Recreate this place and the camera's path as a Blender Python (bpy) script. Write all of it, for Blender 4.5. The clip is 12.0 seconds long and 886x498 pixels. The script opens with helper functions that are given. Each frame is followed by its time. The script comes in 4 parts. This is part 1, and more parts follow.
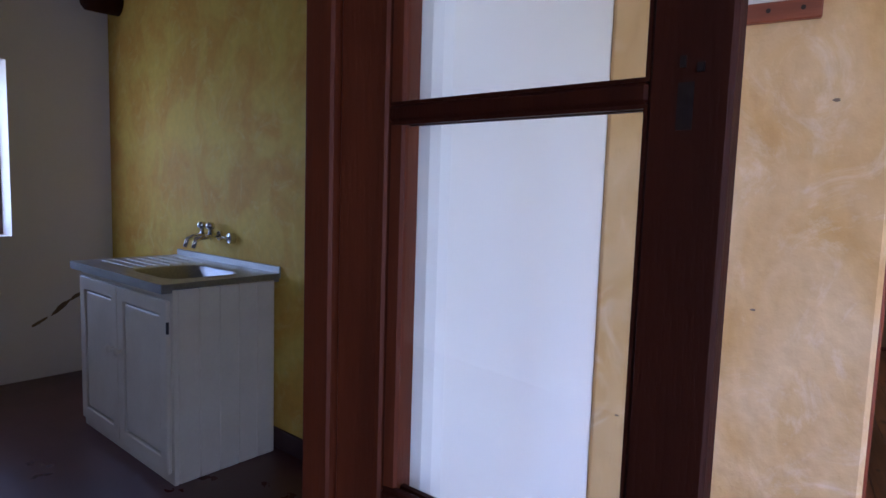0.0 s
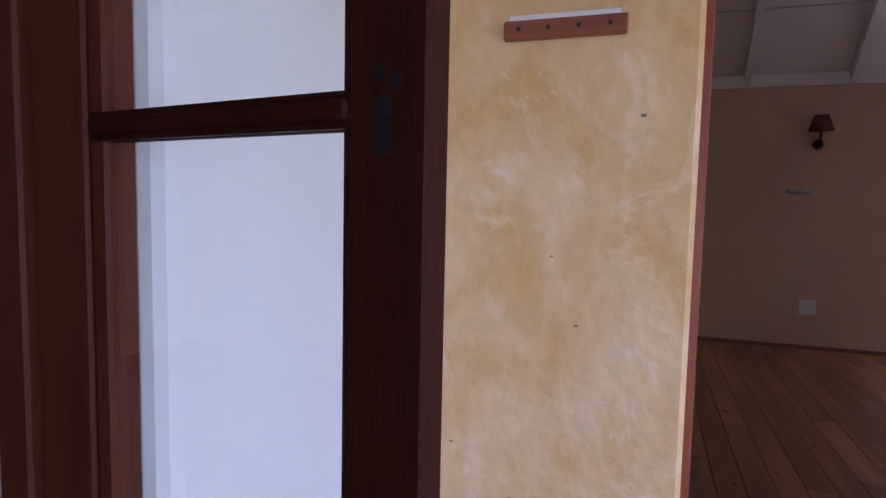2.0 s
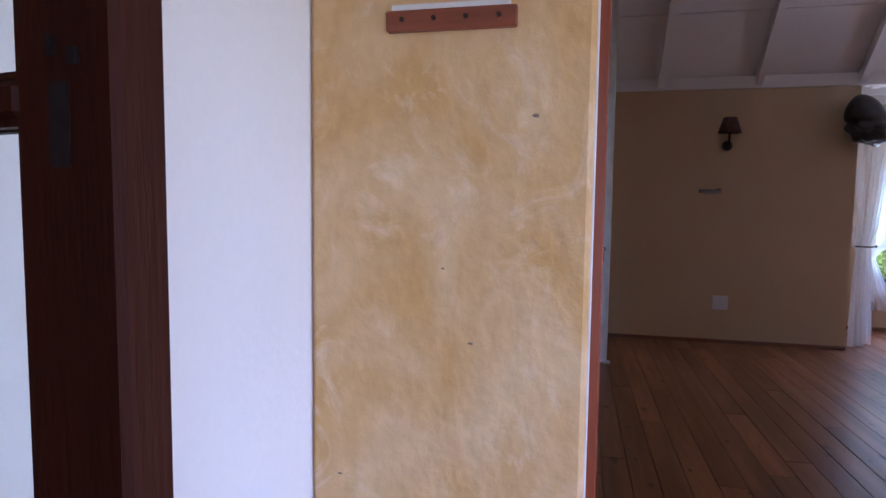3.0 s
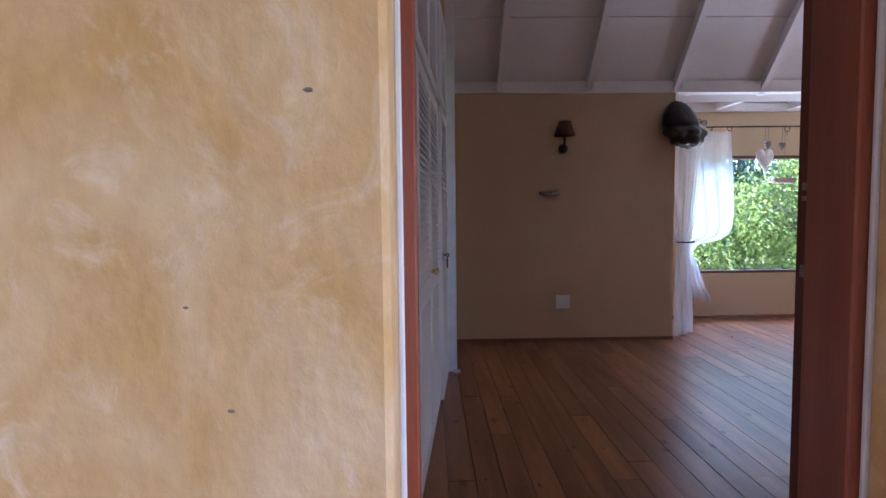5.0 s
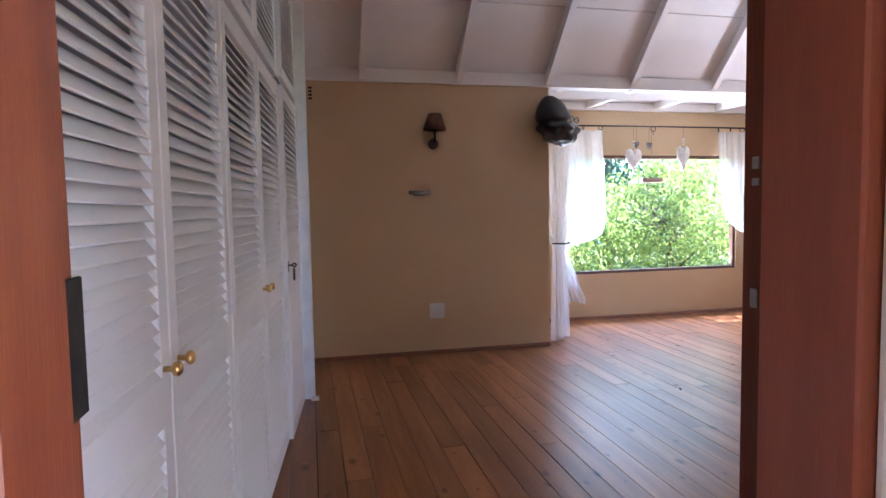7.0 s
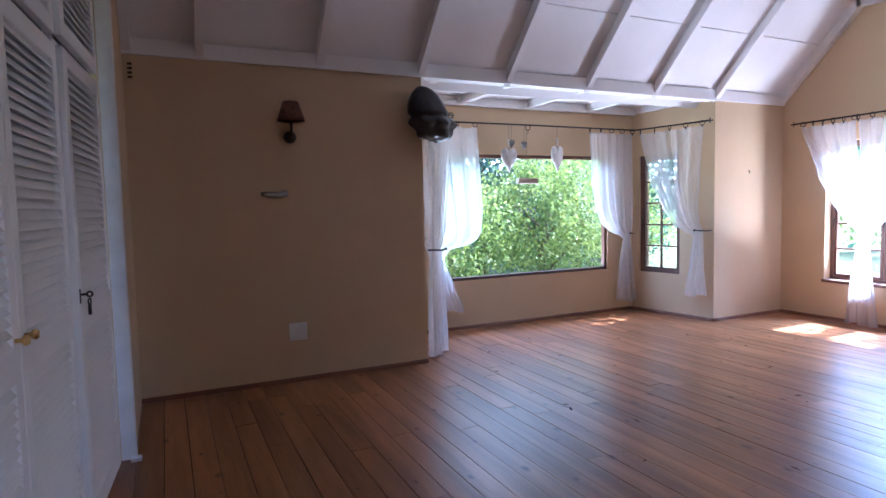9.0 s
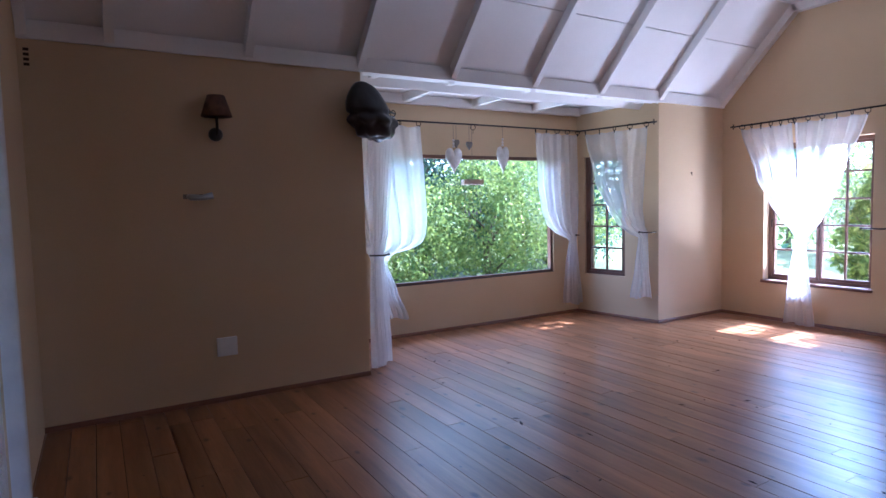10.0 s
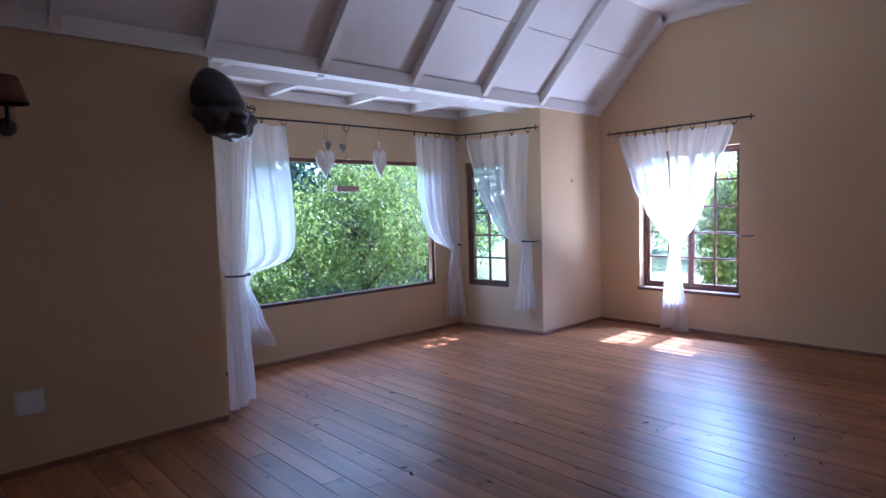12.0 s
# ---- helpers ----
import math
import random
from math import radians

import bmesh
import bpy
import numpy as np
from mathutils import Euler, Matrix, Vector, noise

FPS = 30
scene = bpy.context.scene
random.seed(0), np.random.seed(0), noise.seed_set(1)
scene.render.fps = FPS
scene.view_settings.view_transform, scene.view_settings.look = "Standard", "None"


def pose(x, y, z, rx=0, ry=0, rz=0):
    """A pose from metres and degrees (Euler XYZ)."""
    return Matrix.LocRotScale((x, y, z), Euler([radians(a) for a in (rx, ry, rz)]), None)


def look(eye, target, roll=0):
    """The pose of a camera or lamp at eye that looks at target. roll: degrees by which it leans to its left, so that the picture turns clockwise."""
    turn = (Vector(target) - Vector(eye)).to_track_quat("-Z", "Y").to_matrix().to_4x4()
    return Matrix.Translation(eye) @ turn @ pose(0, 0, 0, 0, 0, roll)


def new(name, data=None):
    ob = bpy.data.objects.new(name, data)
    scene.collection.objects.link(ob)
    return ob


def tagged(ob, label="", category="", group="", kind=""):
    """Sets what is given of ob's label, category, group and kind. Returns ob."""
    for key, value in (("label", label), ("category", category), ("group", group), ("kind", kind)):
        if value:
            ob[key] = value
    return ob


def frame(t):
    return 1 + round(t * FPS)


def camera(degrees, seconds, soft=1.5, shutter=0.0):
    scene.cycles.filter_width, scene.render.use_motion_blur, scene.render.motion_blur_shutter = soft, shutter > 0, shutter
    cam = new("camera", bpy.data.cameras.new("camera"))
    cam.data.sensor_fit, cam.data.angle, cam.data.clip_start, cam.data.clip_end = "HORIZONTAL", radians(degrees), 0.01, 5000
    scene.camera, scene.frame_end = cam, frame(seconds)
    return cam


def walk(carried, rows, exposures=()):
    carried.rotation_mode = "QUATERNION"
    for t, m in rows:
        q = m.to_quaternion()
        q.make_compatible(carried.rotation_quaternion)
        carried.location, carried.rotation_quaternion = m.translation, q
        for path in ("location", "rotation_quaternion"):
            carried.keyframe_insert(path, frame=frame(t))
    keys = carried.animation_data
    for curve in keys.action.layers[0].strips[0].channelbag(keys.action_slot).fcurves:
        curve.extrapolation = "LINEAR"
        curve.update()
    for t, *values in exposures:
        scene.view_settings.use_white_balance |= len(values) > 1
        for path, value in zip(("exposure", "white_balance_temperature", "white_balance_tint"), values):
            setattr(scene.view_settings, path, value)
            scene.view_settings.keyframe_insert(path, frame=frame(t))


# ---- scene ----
cam = camera(73.8, 12.0)
PATH = [
    (0, (-0.432, 0.097, 1.279), (-1.402, 1.836, 1.091), 1.8),
    (0.5, (-0.405, 0.121, 1.289), (-1.323, 1.888, 1.108), 1.7),
    (1, (-0.382, 0.151, 1.295), (-1.222, 1.958, 1.124), 1.6),
    (1.5, (-0.354, 0.199, 1.301), (-1.1, 2.047, 1.138), 1.3),
    (2, (-0.324, 0.267, 1.309), (-0.963, 2.155, 1.15), 1.2),
    (2.5, (-0.293, 0.349, 1.321), (-0.821, 2.272, 1.164), 0.9),
    (3, (-0.256, 0.417, 1.326), (-0.684, 2.365, 1.172), 0.7),
    (5, (-0.163, 0.755, 1.33), (-0.116, 2.75, 1.195), -0.6),
    (5.5, (-0.122, 0.867, 1.326), (0.079, 2.852, 1.191), -0.9),
    (6, (-0.048, 1.012, 1.328), (0.26, 2.983, 1.194), -1.0),
    (6.5, (0.012, 1.154, 1.315), (0.385, 3.114, 1.182), -1.0),
    (7, (0.055, 1.316, 1.315), (0.492, 3.263, 1.183), -1.0),
    (7.2, (0.055, 1.396, 1.319), (0.534, 3.333, 1.188), -0.9),
    (9, (0.259, 1.913, 1.345), (1.106, 3.719, 1.204), -1.3),
    (9.5, (0.321, 2.006, 1.331), (1.246, 3.774, 1.193), -1.3),
    (10, (0.392, 2.139, 1.367), (1.403, 3.859, 1.222), -1.4),
    (10.5, (0.44, 2.251, 1.369), (1.559, 3.902, 1.223), -1.4),
    (11, (0.505, 2.364, 1.368), (1.71, 3.953, 1.219), -1.5),
    (11.5, (0.602, 2.502, 1.381), (1.878, 4.034, 1.233), -1.6),
    (12, (0.695, 2.622, 1.413), (2.046, 4.09, 1.272), -1.6),
]
EXPOSURES = [(0.0, 3.2, 4900, 30), (2.5, 3.15, 4950, 31), (5.0, 3.35, 5000, 27), (7.0, 4.15, 5300, 24), (9.0, 3.45, 4850, 25), (12.0, 2.75, 4650, 26)]
walk(cam, [(t, look(eye, target, roll)) for t, eye, target, roll in PATH], EXPOSURES)

# ---- world, sun and lamps ----
world = bpy.data.worlds.new("sky")
scene.world = world
world.use_nodes = True
wn = world.node_tree.nodes
sky = wn.new("ShaderNodeTexSky")
sky.sky_type = 'NISHITA'
sky.sun_disc = False
sky.sun_elevation = radians(52)
sky.sun_rotation = radians(92)
world.node_tree.links.new(sky.outputs[0], wn["Background"].inputs[0])
wn["Background"].inputs[1].default_value = 0.15

sun_data = bpy.data.lights.new("sun", 'SUN')
sun_data.energy = 5.0
sun_data.angle = radians(0.5)
sun_data.color = (1.0, 0.95, 0.86)
sun = new("sun", sun_data)
sun.matrix_world = look((12, 5.9, 7.0), (12 - 0.615, 5.9 - 0.02, 7.0 - 0.788))


def area_lamp(name, eye, target, w, h, power, color=(0.80, 0.90, 1.0)):
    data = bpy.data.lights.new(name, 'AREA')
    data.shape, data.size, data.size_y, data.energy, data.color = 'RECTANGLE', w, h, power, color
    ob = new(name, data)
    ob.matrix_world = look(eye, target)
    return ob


# fill lamps in unseen openings added beside and behind the start; kitchen window daylight
area_lamp("passage_side_fill", (1.78, 0.82, 0.62), (-0.8, 1.0, 0.62), 0.85, 1.1, 0.75, (0.88, 0.92, 1.0))
area_lamp("passage_back_fill", (1.17, -1.63, 0.80), (-0.1, 1.6, 0.75), 0.8, 1.4, 1.75, (0.92, 0.91, 1.0))
area_lamp("kitchen_daylight", (-4.88, 1.58, 1.50), (-3.4, 2.3, 1.5), 0.8, 0.95, 0.8, (1.0, 0.96, 0.88))
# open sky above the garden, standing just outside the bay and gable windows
area_lamp("bay_daylight", (4.05, 8.95, 2.75), (3.9, 5.2, 0.3), 2.4, 0.9, 14, (0.76, 0.88, 1.0))
area_lamp("gable_daylight", (8.35, 5.50, 2.75), (4.8, 5.0, 0.2), 1.2, 0.9, 95, (0.56, 0.76, 1.0))
# fill lamps added at both windows' feet in place of the sunlit garden's bounce
area_lamp("bay_bounce_fill", (4.05, 8.10, 0.28), (3.9, 6.6, 2.2), 2.3, 0.35, 11, (0.93, 1.0, 0.93))
area_lamp("gable_bounce_fill", (7.42, 5.50, 0.20), (3.6, 4.6, 2.9), 1.1, 0.35, 38, (1.0, 0.97, 0.90))


# ---- materials ----
def mat(name, color, rough=0.6, metal=0.0, color2=None, scale=6.0, fine=60.0, bump=0.1, mix=0.5, dist=0.004,
        stretch=(1, 1, 1), coat=0.0, contrast=0.25, random_amount=0.0, spec=0.5, warp=0.0, knots=0.0, streak=None):
    m = bpy.data.materials.new(name)
    m.use_nodes = True
    nt = m.node_tree
    n, l = nt.nodes, nt.links
    b = n["Principled BSDF"]
    b.inputs["Metallic"].default_value = metal
    b.inputs["Coat Weight"].default_value = coat
    b.inputs["Coat Roughness"].default_value = 0.15
    b.inputs["Specular IOR Level"].default_value = spec
    tc = n.new("ShaderNodeTexCoord")
    mp = n.new("ShaderNodeMapping")
    mp.inputs["Scale"].default_value = stretch
    l.new(tc.outputs["Object"], mp.inputs[0])
    if random_amount:
        # every piece takes its grain from another stretch of the timber
        inf, off = n.new("ShaderNodeObjectInfo"), n.new("ShaderNodeMath")
        off.operation = 'MULTIPLY'
        off.inputs[1].default_value = 37.0
        l.new(inf.outputs["Random"], off.inputs[0])
        l.new(off.outputs[0], mp.inputs["Location"])
    big = n.new("ShaderNodeTexNoise")
    big.inputs["Scale"].default_value, big.inputs["Detail"].default_value = scale, 6
    big.inputs["Distortion"].default_value = warp
    small = n.new("ShaderNodeTexNoise")
    small.inputs["Scale"].default_value, small.inputs["Detail"].default_value = fine, 4
    l.new(mp.outputs[0], big.inputs["Vector"])
    l.new(mp.outputs[0], small.inputs["Vector"])
    ramp = n.new("ShaderNodeMapRange")
    ramp.inputs["From Min"].default_value, ramp.inputs["From Max"].default_value = 0.5 - contrast, 0.5 + contrast
    l.new(big.outputs["Fac"], ramp.inputs["Value"])
    c2 = color2 or tuple(c * 0.82 for c in color)
    mixc = n.new("ShaderNodeMix")
    mixc.data_type = 'RGBA'
    mixc.inputs["A"].default_value, mixc.inputs["B"].default_value = (*color, 1), (*c2, 1)
    l.new(ramp.outputs[0], mixc.inputs["Factor"])
    hs = n.new("ShaderNodeHueSaturation")
    ma = n.new("ShaderNodeMath")
    ma.operation = 'MULTIPLY_ADD'
    l.new(small.outputs["Fac"], ma.inputs[0])
    ma.inputs[1].default_value, ma.inputs[2].default_value = mix, 1.0 - mix / 2
    if random_amount:
        oi = n.new("ShaderNodeObjectInfo")
        mr = n.new("ShaderNodeMath")
        mr.operation = 'MULTIPLY_ADD'
        l.new(oi.outputs["Random"], mr.inputs[0])
        mr.inputs[1].default_value, mr.inputs[2].default_value = random_amount, 1.0 - random_amount / 2
        mm = n.new("ShaderNodeMath")
        mm.operation = 'MULTIPLY'
        l.new(ma.outputs[0], mm.inputs[0])
        l.new(mr.outputs[0], mm.inputs[1])
        l.new(mm.outputs[0], hs.inputs["Value"])
    else:
        l.new(ma.outputs[0], hs.inputs["Value"])
    top = mixc.outputs["Result"]
    if streak:
        sn, sr, sm_ = n.new("ShaderNodeTexNoise"), n.new("ShaderNodeMapRange"), n.new("ShaderNodeMix")
        sn.inputs["Scale"].default_value, sn.inputs["Detail"].default_value, sn.inputs["Distortion"].default_value = 6.0, 12, 1.6
        sn.inputs["Roughness"].default_value = 0.7
        sr.inputs["From Min"].default_value, sr.inputs["From Max"].default_value = 0.52, 0.68
        sr.inputs["To Max"].default_value = 0.5
        sm_.data_type = 'RGBA'
        l.new(mp.outputs[0], sn.inputs["Vector"])
        l.new(sn.outputs["Fac"], sr.inputs["Value"])
        l.new(sr.outputs[0], sm_.inputs["Factor"])
        l.new(top, sm_.inputs["A"])
        sm_.inputs["B"].default_value = (*streak, 1)
        top = sm_.outputs["Result"]
    if knots:
        vo, kr, km = n.new("ShaderNodeTexVoronoi"), n.new("ShaderNodeMapRange"), n.new("ShaderNodeMix")
        vmp = n.new("ShaderNodeMapping")
        vmp.inputs["Scale"].default_value = (1, 0.55, 1)
        vo.voronoi_dimensions = '2D'
        vo.inputs["Scale"].default_value = knots
        kr.inputs["From Min"].default_value, kr.inputs["From Max"].default_value = 0.04, 0.13
        kr.inputs["To Min"].default_value, kr.inputs["To Max"].default_value = 0.85, 0.0
        km.data_type = 'RGBA'
        ge = n.new("ShaderNodeNewGeometry")
        l.new(ge.outputs["Position"], vmp.inputs[0])
        l.new(vmp.outputs[0], vo.inputs["Vector"])
        sep, dv = n.new("ShaderNodeSeparateColor"), n.new("ShaderNodeMath")
        dv.operation = 'DIVIDE'
        l.new(vo.outputs["Color"], sep.inputs[0])
        l.new(vo.outputs["Distance"], dv.inputs[0])
        l.new(sep.outputs[0], dv.inputs[1])
        l.new(dv.outputs[0], kr.inputs["Value"])
        l.new(kr.outputs[0], km.inputs["Factor"])
        l.new(top, km.inputs["A"])
        km.inputs["B"].default_value = (0.085, 0.030, 0.010, 1)
        l.new(km.outputs["Result"], hs.inputs["Color"])
    else:
        l.new(top, hs.inputs["Color"])
    l.new(hs.outputs[0], b.inputs["Base Color"])
    rr = n.new("ShaderNodeMapRange")
    rr.inputs["To Min"].default_value, rr.inputs["To Max"].default_value = max(0.02, rough - 0.08), min(1, rough + 0.08)
    l.new(big.outputs["Fac"], rr.inputs["Value"])
    l.new(rr.outputs[0], b.inputs["Roughness"])
    if bump:
        bp = n.new("ShaderNodeBump")
        bp.inputs["Strength"].default_value, bp.inputs["Distance"].default_value = bump, dist
        add = n.new("ShaderNodeMath")
        add.operation = 'ADD'
        l.new(small.outputs["Fac"], add.inputs[0])
        l.new(big.outputs["Fac"], add.inputs[1])
        l.new(add.outputs[0], bp.inputs["Height"])
        l.new(bp.outputs[0], b.inputs["Normal"])
    return m


M_TAN = mat("tan_wall_paint", (0.60, 0.44, 0.262), 0.75, color2=(0.56, 0.405, 0.238), scale=1.5, fine=90, bump=0.25, mix=0.08)
M_OCHRE = mat("ochre_limewash", (0.56, 0.33, 0.105), 0.8, color2=(0.66, 0.45, 0.23), scale=4.5, fine=26, bump=0.9, mix=0.30,
              dist=0.007, contrast=0.17, stretch=(1.0, 1.0, 0.75), warp=0.9, streak=(0.78, 0.63, 0.45))
M_YELLOW = mat("yellow_limewash", (0.60, 0.34, 0.045), 0.75, color2=(0.66, 0.48, 0.08), scale=3.5, fine=24, bump=0.4, mix=0.3, contrast=0.11, warp=0.8, streak=(0.70, 0.58, 0.18))
M_WHITEWALL = mat("white_wall_paint", (0.80, 0.79, 0.78), 0.7, color2=(0.76, 0.75, 0.74), scale=2, fine=50, bump=0.2, mix=0.06)
M_CEIL = mat("white_ceiling_paint", (0.80, 0.77, 0.75), 0.6, color2=(0.74, 0.71, 0.69), scale=2.5, fine=60, bump=0.12, mix=0.06)
M_WHITE = mat("white_gloss_paint", (0.78, 0.75, 0.73), 0.38, color2=(0.72, 0.69, 0.66), scale=4, fine=50, bump=0.08, mix=0.06)
M_CREAM = mat("cream_cabinet_paint", (0.66, 0.60, 0.48), 0.45, color2=(0.58, 0.51, 0.39), scale=5, fine=50, bump=0.1, mix=0.1)
M_MAHOG = mat("red_brown_varnished_wood", (0.25, 0.052, 0.013), 0.42, color2=(0.15, 0.026, 0.008), scale=2.2, fine=40, bump=0.25,
              mix=0.35, stretch=(6, 6, 0.5), coat=0.2)
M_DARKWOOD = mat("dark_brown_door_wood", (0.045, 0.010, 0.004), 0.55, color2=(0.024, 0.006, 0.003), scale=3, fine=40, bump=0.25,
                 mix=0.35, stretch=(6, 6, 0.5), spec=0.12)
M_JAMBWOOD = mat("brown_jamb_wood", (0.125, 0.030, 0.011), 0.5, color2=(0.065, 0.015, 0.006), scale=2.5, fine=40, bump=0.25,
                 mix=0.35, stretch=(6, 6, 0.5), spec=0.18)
M_WINWOOD = mat("brown_window_wood", (0.16, 0.075, 0.045), 0.5, color2=(0.10, 0.045, 0.028), scale=8, fine=60, bump=0.2, mix=0.3)
M_PEG = mat("orange_brown_rail_wood", (0.25, 0.066, 0.022), 0.5, color2=(0.15, 0.036, 0.013), scale=6, fine=40, bump=0.2, mix=0.3, stretch=(0.6, 6, 6))
M_PINE = mat("worn_pine_boards", (0.37, 0.158, 0.060), 0.33, color2=(0.20, 0.080, 0.031), scale=1.7, fine=14, bump=0.15, mix=0.50,
             dist=0.003, stretch=(7, 0.55, 7), random_amount=0.42, contrast=0.2, knots=4.2, spec=0.38)
M_SKIRT = mat("brown_skirting_wood", (0.19, 0.075, 0.036), 0.5, scale=6, fine=40, mix=0.3)
M_GAP = mat("dark_underfloor", (0.03, 0.018, 0.012), 0.9, bump=0)
M_BLACK = mat("black_iron", (0.022, 0.018, 0.016), 0.5, metal=0.6, scale=20, mix=0.3)
M_CARVED = mat("black_carved_wood", (0.030, 0.026, 0.026), 0.36, color2=(0.016, 0.013, 0.013), scale=12, fine=60, bump=0.4, mix=0.4)
M_STEEL = mat("brushed_steel", (0.40, 0.41, 0.41), 0.42, metal=1.0, scale=8, fine=120, bump=0.05, mix=0.15, stretch=(1, 12, 12))
M_CHROME = mat("chrome", (0.75, 0.75, 0.75), 0.12, metal=1.0, bump=0, mix=0.05)
M_BRASS = mat("brass", (0.72, 0.48, 0.18), 0.28, metal=1.0, bump=0, mix=0.15)
M_PLASTIC = mat("white_plastic", (0.80, 0.79, 0.78), 0.4, bump=0, mix=0.03)
M_SHADE = mat("brown_hide_shade", (0.15, 0.060, 0.036), 0.7, color2=(0.075, 0.030, 0.018), scale=22, fine=90, bump=0.4, mix=0.4, contrast=0.12)
M_REDFLOOR = mat("polished_red_cement", (0.090, 0.032, 0.030), 0.30, color2=(0.060, 0.022, 0.022), scale=3, fine=40, bump=0.08, mix=0.25)
M_GRASS = mat("garden_grass", (0.060, 0.10, 0.022), 0.9, color2=(0.11, 0.12, 0.04), scale=0.7, fine=20, bump=0.6, mix=0.5, dist=0.03)
M_BARK = mat("bark", (0.13, 0.10, 0.07), 0.9, scale=6, fine=30, bump=0.8, mix=0.5, dist=0.02, stretch=(3, 3, 0.6))
M_HEARTW = mat("whitewashed_heart", (0.74, 0.70, 0.68), 0.7, color2=(0.58, 0.53, 0.50), scale=30, fine=90, mix=0.2)
M_STONE = mat("grey_stone", (0.20, 0.18, 0.16), 0.8, scale=30, fine=90, mix=0.3)
M_MASONRY = mat("outer_plaster", (0.62, 0.55, 0.42), 0.85, scale=2, fine=60, mix=0.1)
M_ROOF = mat("thatch_roof", (0.15, 0.11, 0.07), 0.95, scale=4, fine=60, bump=0.8, mix=0.4, dist=0.02)
M_MARK = mat("dark_scuff", (0.22, 0.16, 0.11), 0.9, bump=0)
M_TRIMWHITE = mat("white_bead_trim", (0.74, 0.71, 0.68), 0.6, scale=8, mix=0.08)


def glass_mat(name, tint=(1, 1, 1), gloss=0.05):
    m = bpy.data.materials.new(name)
    m.use_nodes = True
    n, l = m.node_tree.nodes, m.node_tree.links
    n.remove(n["Principled BSDF"])
    tr, gl, mx, lw, pw, mu = (n.new("ShaderNodeBsdfTransparent"), n.new("ShaderNodeBsdfGlossy"), n.new("ShaderNodeMixShader"),
                              n.new("ShaderNodeLayerWeight"), n.new("ShaderNodeMath"), n.new("ShaderNodeMath"))
    tr.inputs[0].default_value = (*tint, 1)
    gl.inputs["Roughness"].default_value = 0.02
    pw.operation, mu.operation = 'POWER', 'MULTIPLY_ADD'
    pw.inputs[1].default_value = 5.0
    mu.inputs[1].default_value, mu.inputs[2].default_value = 0.9, gloss
    l.new(lw.outputs["Facing"], pw.inputs[0])
    l.new(pw.outputs[0], mu.inputs[0])
    l.new(mu.outputs[0], mx.inputs[0])
    l.new(tr.outputs[0], mx.inputs[1])
    l.new(gl.outputs[0], mx.inputs[2])
    l.new(mx.outputs[0], n["Material Output"].inputs[0])
    return m


M_GLASS = glass_mat("window_glass", (0.96, 0.98, 0.97))


def sheer_mat(name, through_amount):
    m = bpy.data.materials.new(name)
    m.use_nodes = True
    n, l = m.node_tree.nodes, m.node_tree.links
    n.remove(n["Principled BSDF"])
    tr, tl, df, m1, m2 = (n.new("ShaderNodeBsdfTransparent"), n.new("ShaderNodeBsdfTranslucent"), n.new("ShaderNodeBsdfDiffuse"),
                          n.new("ShaderNodeMixShader"), n.new("ShaderNodeMixShader"))
    tl.inputs[0].default_value = (0.90, 0.90, 0.92, 1)
    df.inputs[0].default_value = (0.88, 0.87, 0.90, 1)
    m1.inputs[0].default_value = 0.5
    l.new(df.outputs[0], m1.inputs[1])
    l.new(tl.outputs[0], m1.inputs[2])
    tc, nz, mr = n.new("ShaderNodeTexCoord"), n.new("ShaderNodeTexNoise"), n.new("ShaderNodeMapRange")
    nz.inputs["Scale"].default_value = 30
    l.new(tc.outputs["Object"], nz.inputs["Vector"])
    l.new(nz.outputs["Fac"], mr.inputs["Value"])
    mr.inputs["To Min"].default_value, mr.inputs["To Max"].default_value = 1 - through_amount - 0.03, 1 - through_amount + 0.03
    l.new(mr.outputs[0], m2.inputs[0])
    l.new(tr.outputs[0], m2.inputs[1])
    l.new(m1.outputs[0], m2.inputs[2])
    l.new(m2.outputs[0], n["Material Output"].inputs[0])
    return m


M_SHEER = sheer_mat("white_sheer_voile", 0.50)


def leaf_mat(name, c1, c2):
    m = bpy.data.materials.new(name)
    m.use_nodes = True
    n, l = m.node_tree.nodes, m.node_tree.links
    n.remove(n["Principled BSDF"])
    tl, df, m1, ge, mx = (n.new("ShaderNodeBsdfTranslucent"), n.new("ShaderNodeBsdfPrincipled"), n.new("ShaderNodeMixShader"),
                          n.new("ShaderNodeNewGeometry"), n.new("ShaderNodeMix"))
    mx.data_type = 'RGBA'
    mx.inputs["A"].default_value, mx.inputs["B"].default_value = (*c1, 1), (*c2, 1)
    l.new(ge.outputs["Random Per Island"], mx.inputs["Factor"])
    df.inputs["Roughness"].default_value = 0.6
    l.new(mx.outputs["Result"], df.inputs["Base Color"])
    l.new(mx.outputs["Result"], tl.inputs[0])
    m1.inputs[0].default_value = 0.45
    l.new(df.outputs[0], m1.inputs[1])
    l.new(tl.outputs[0], m1.inputs[2])
    l.new(m1.outputs[0], n["Material Output"].inputs[0])
    return m


M_LEAF_A = leaf_mat("light_green_leaves", (0.11, 0.19, 0.06), (0.32, 0.39, 0.09))
M_LEAF_B = leaf_mat("dark_green_leaves", (0.035, 0.095, 0.065), (0.12, 0.22, 0.13))


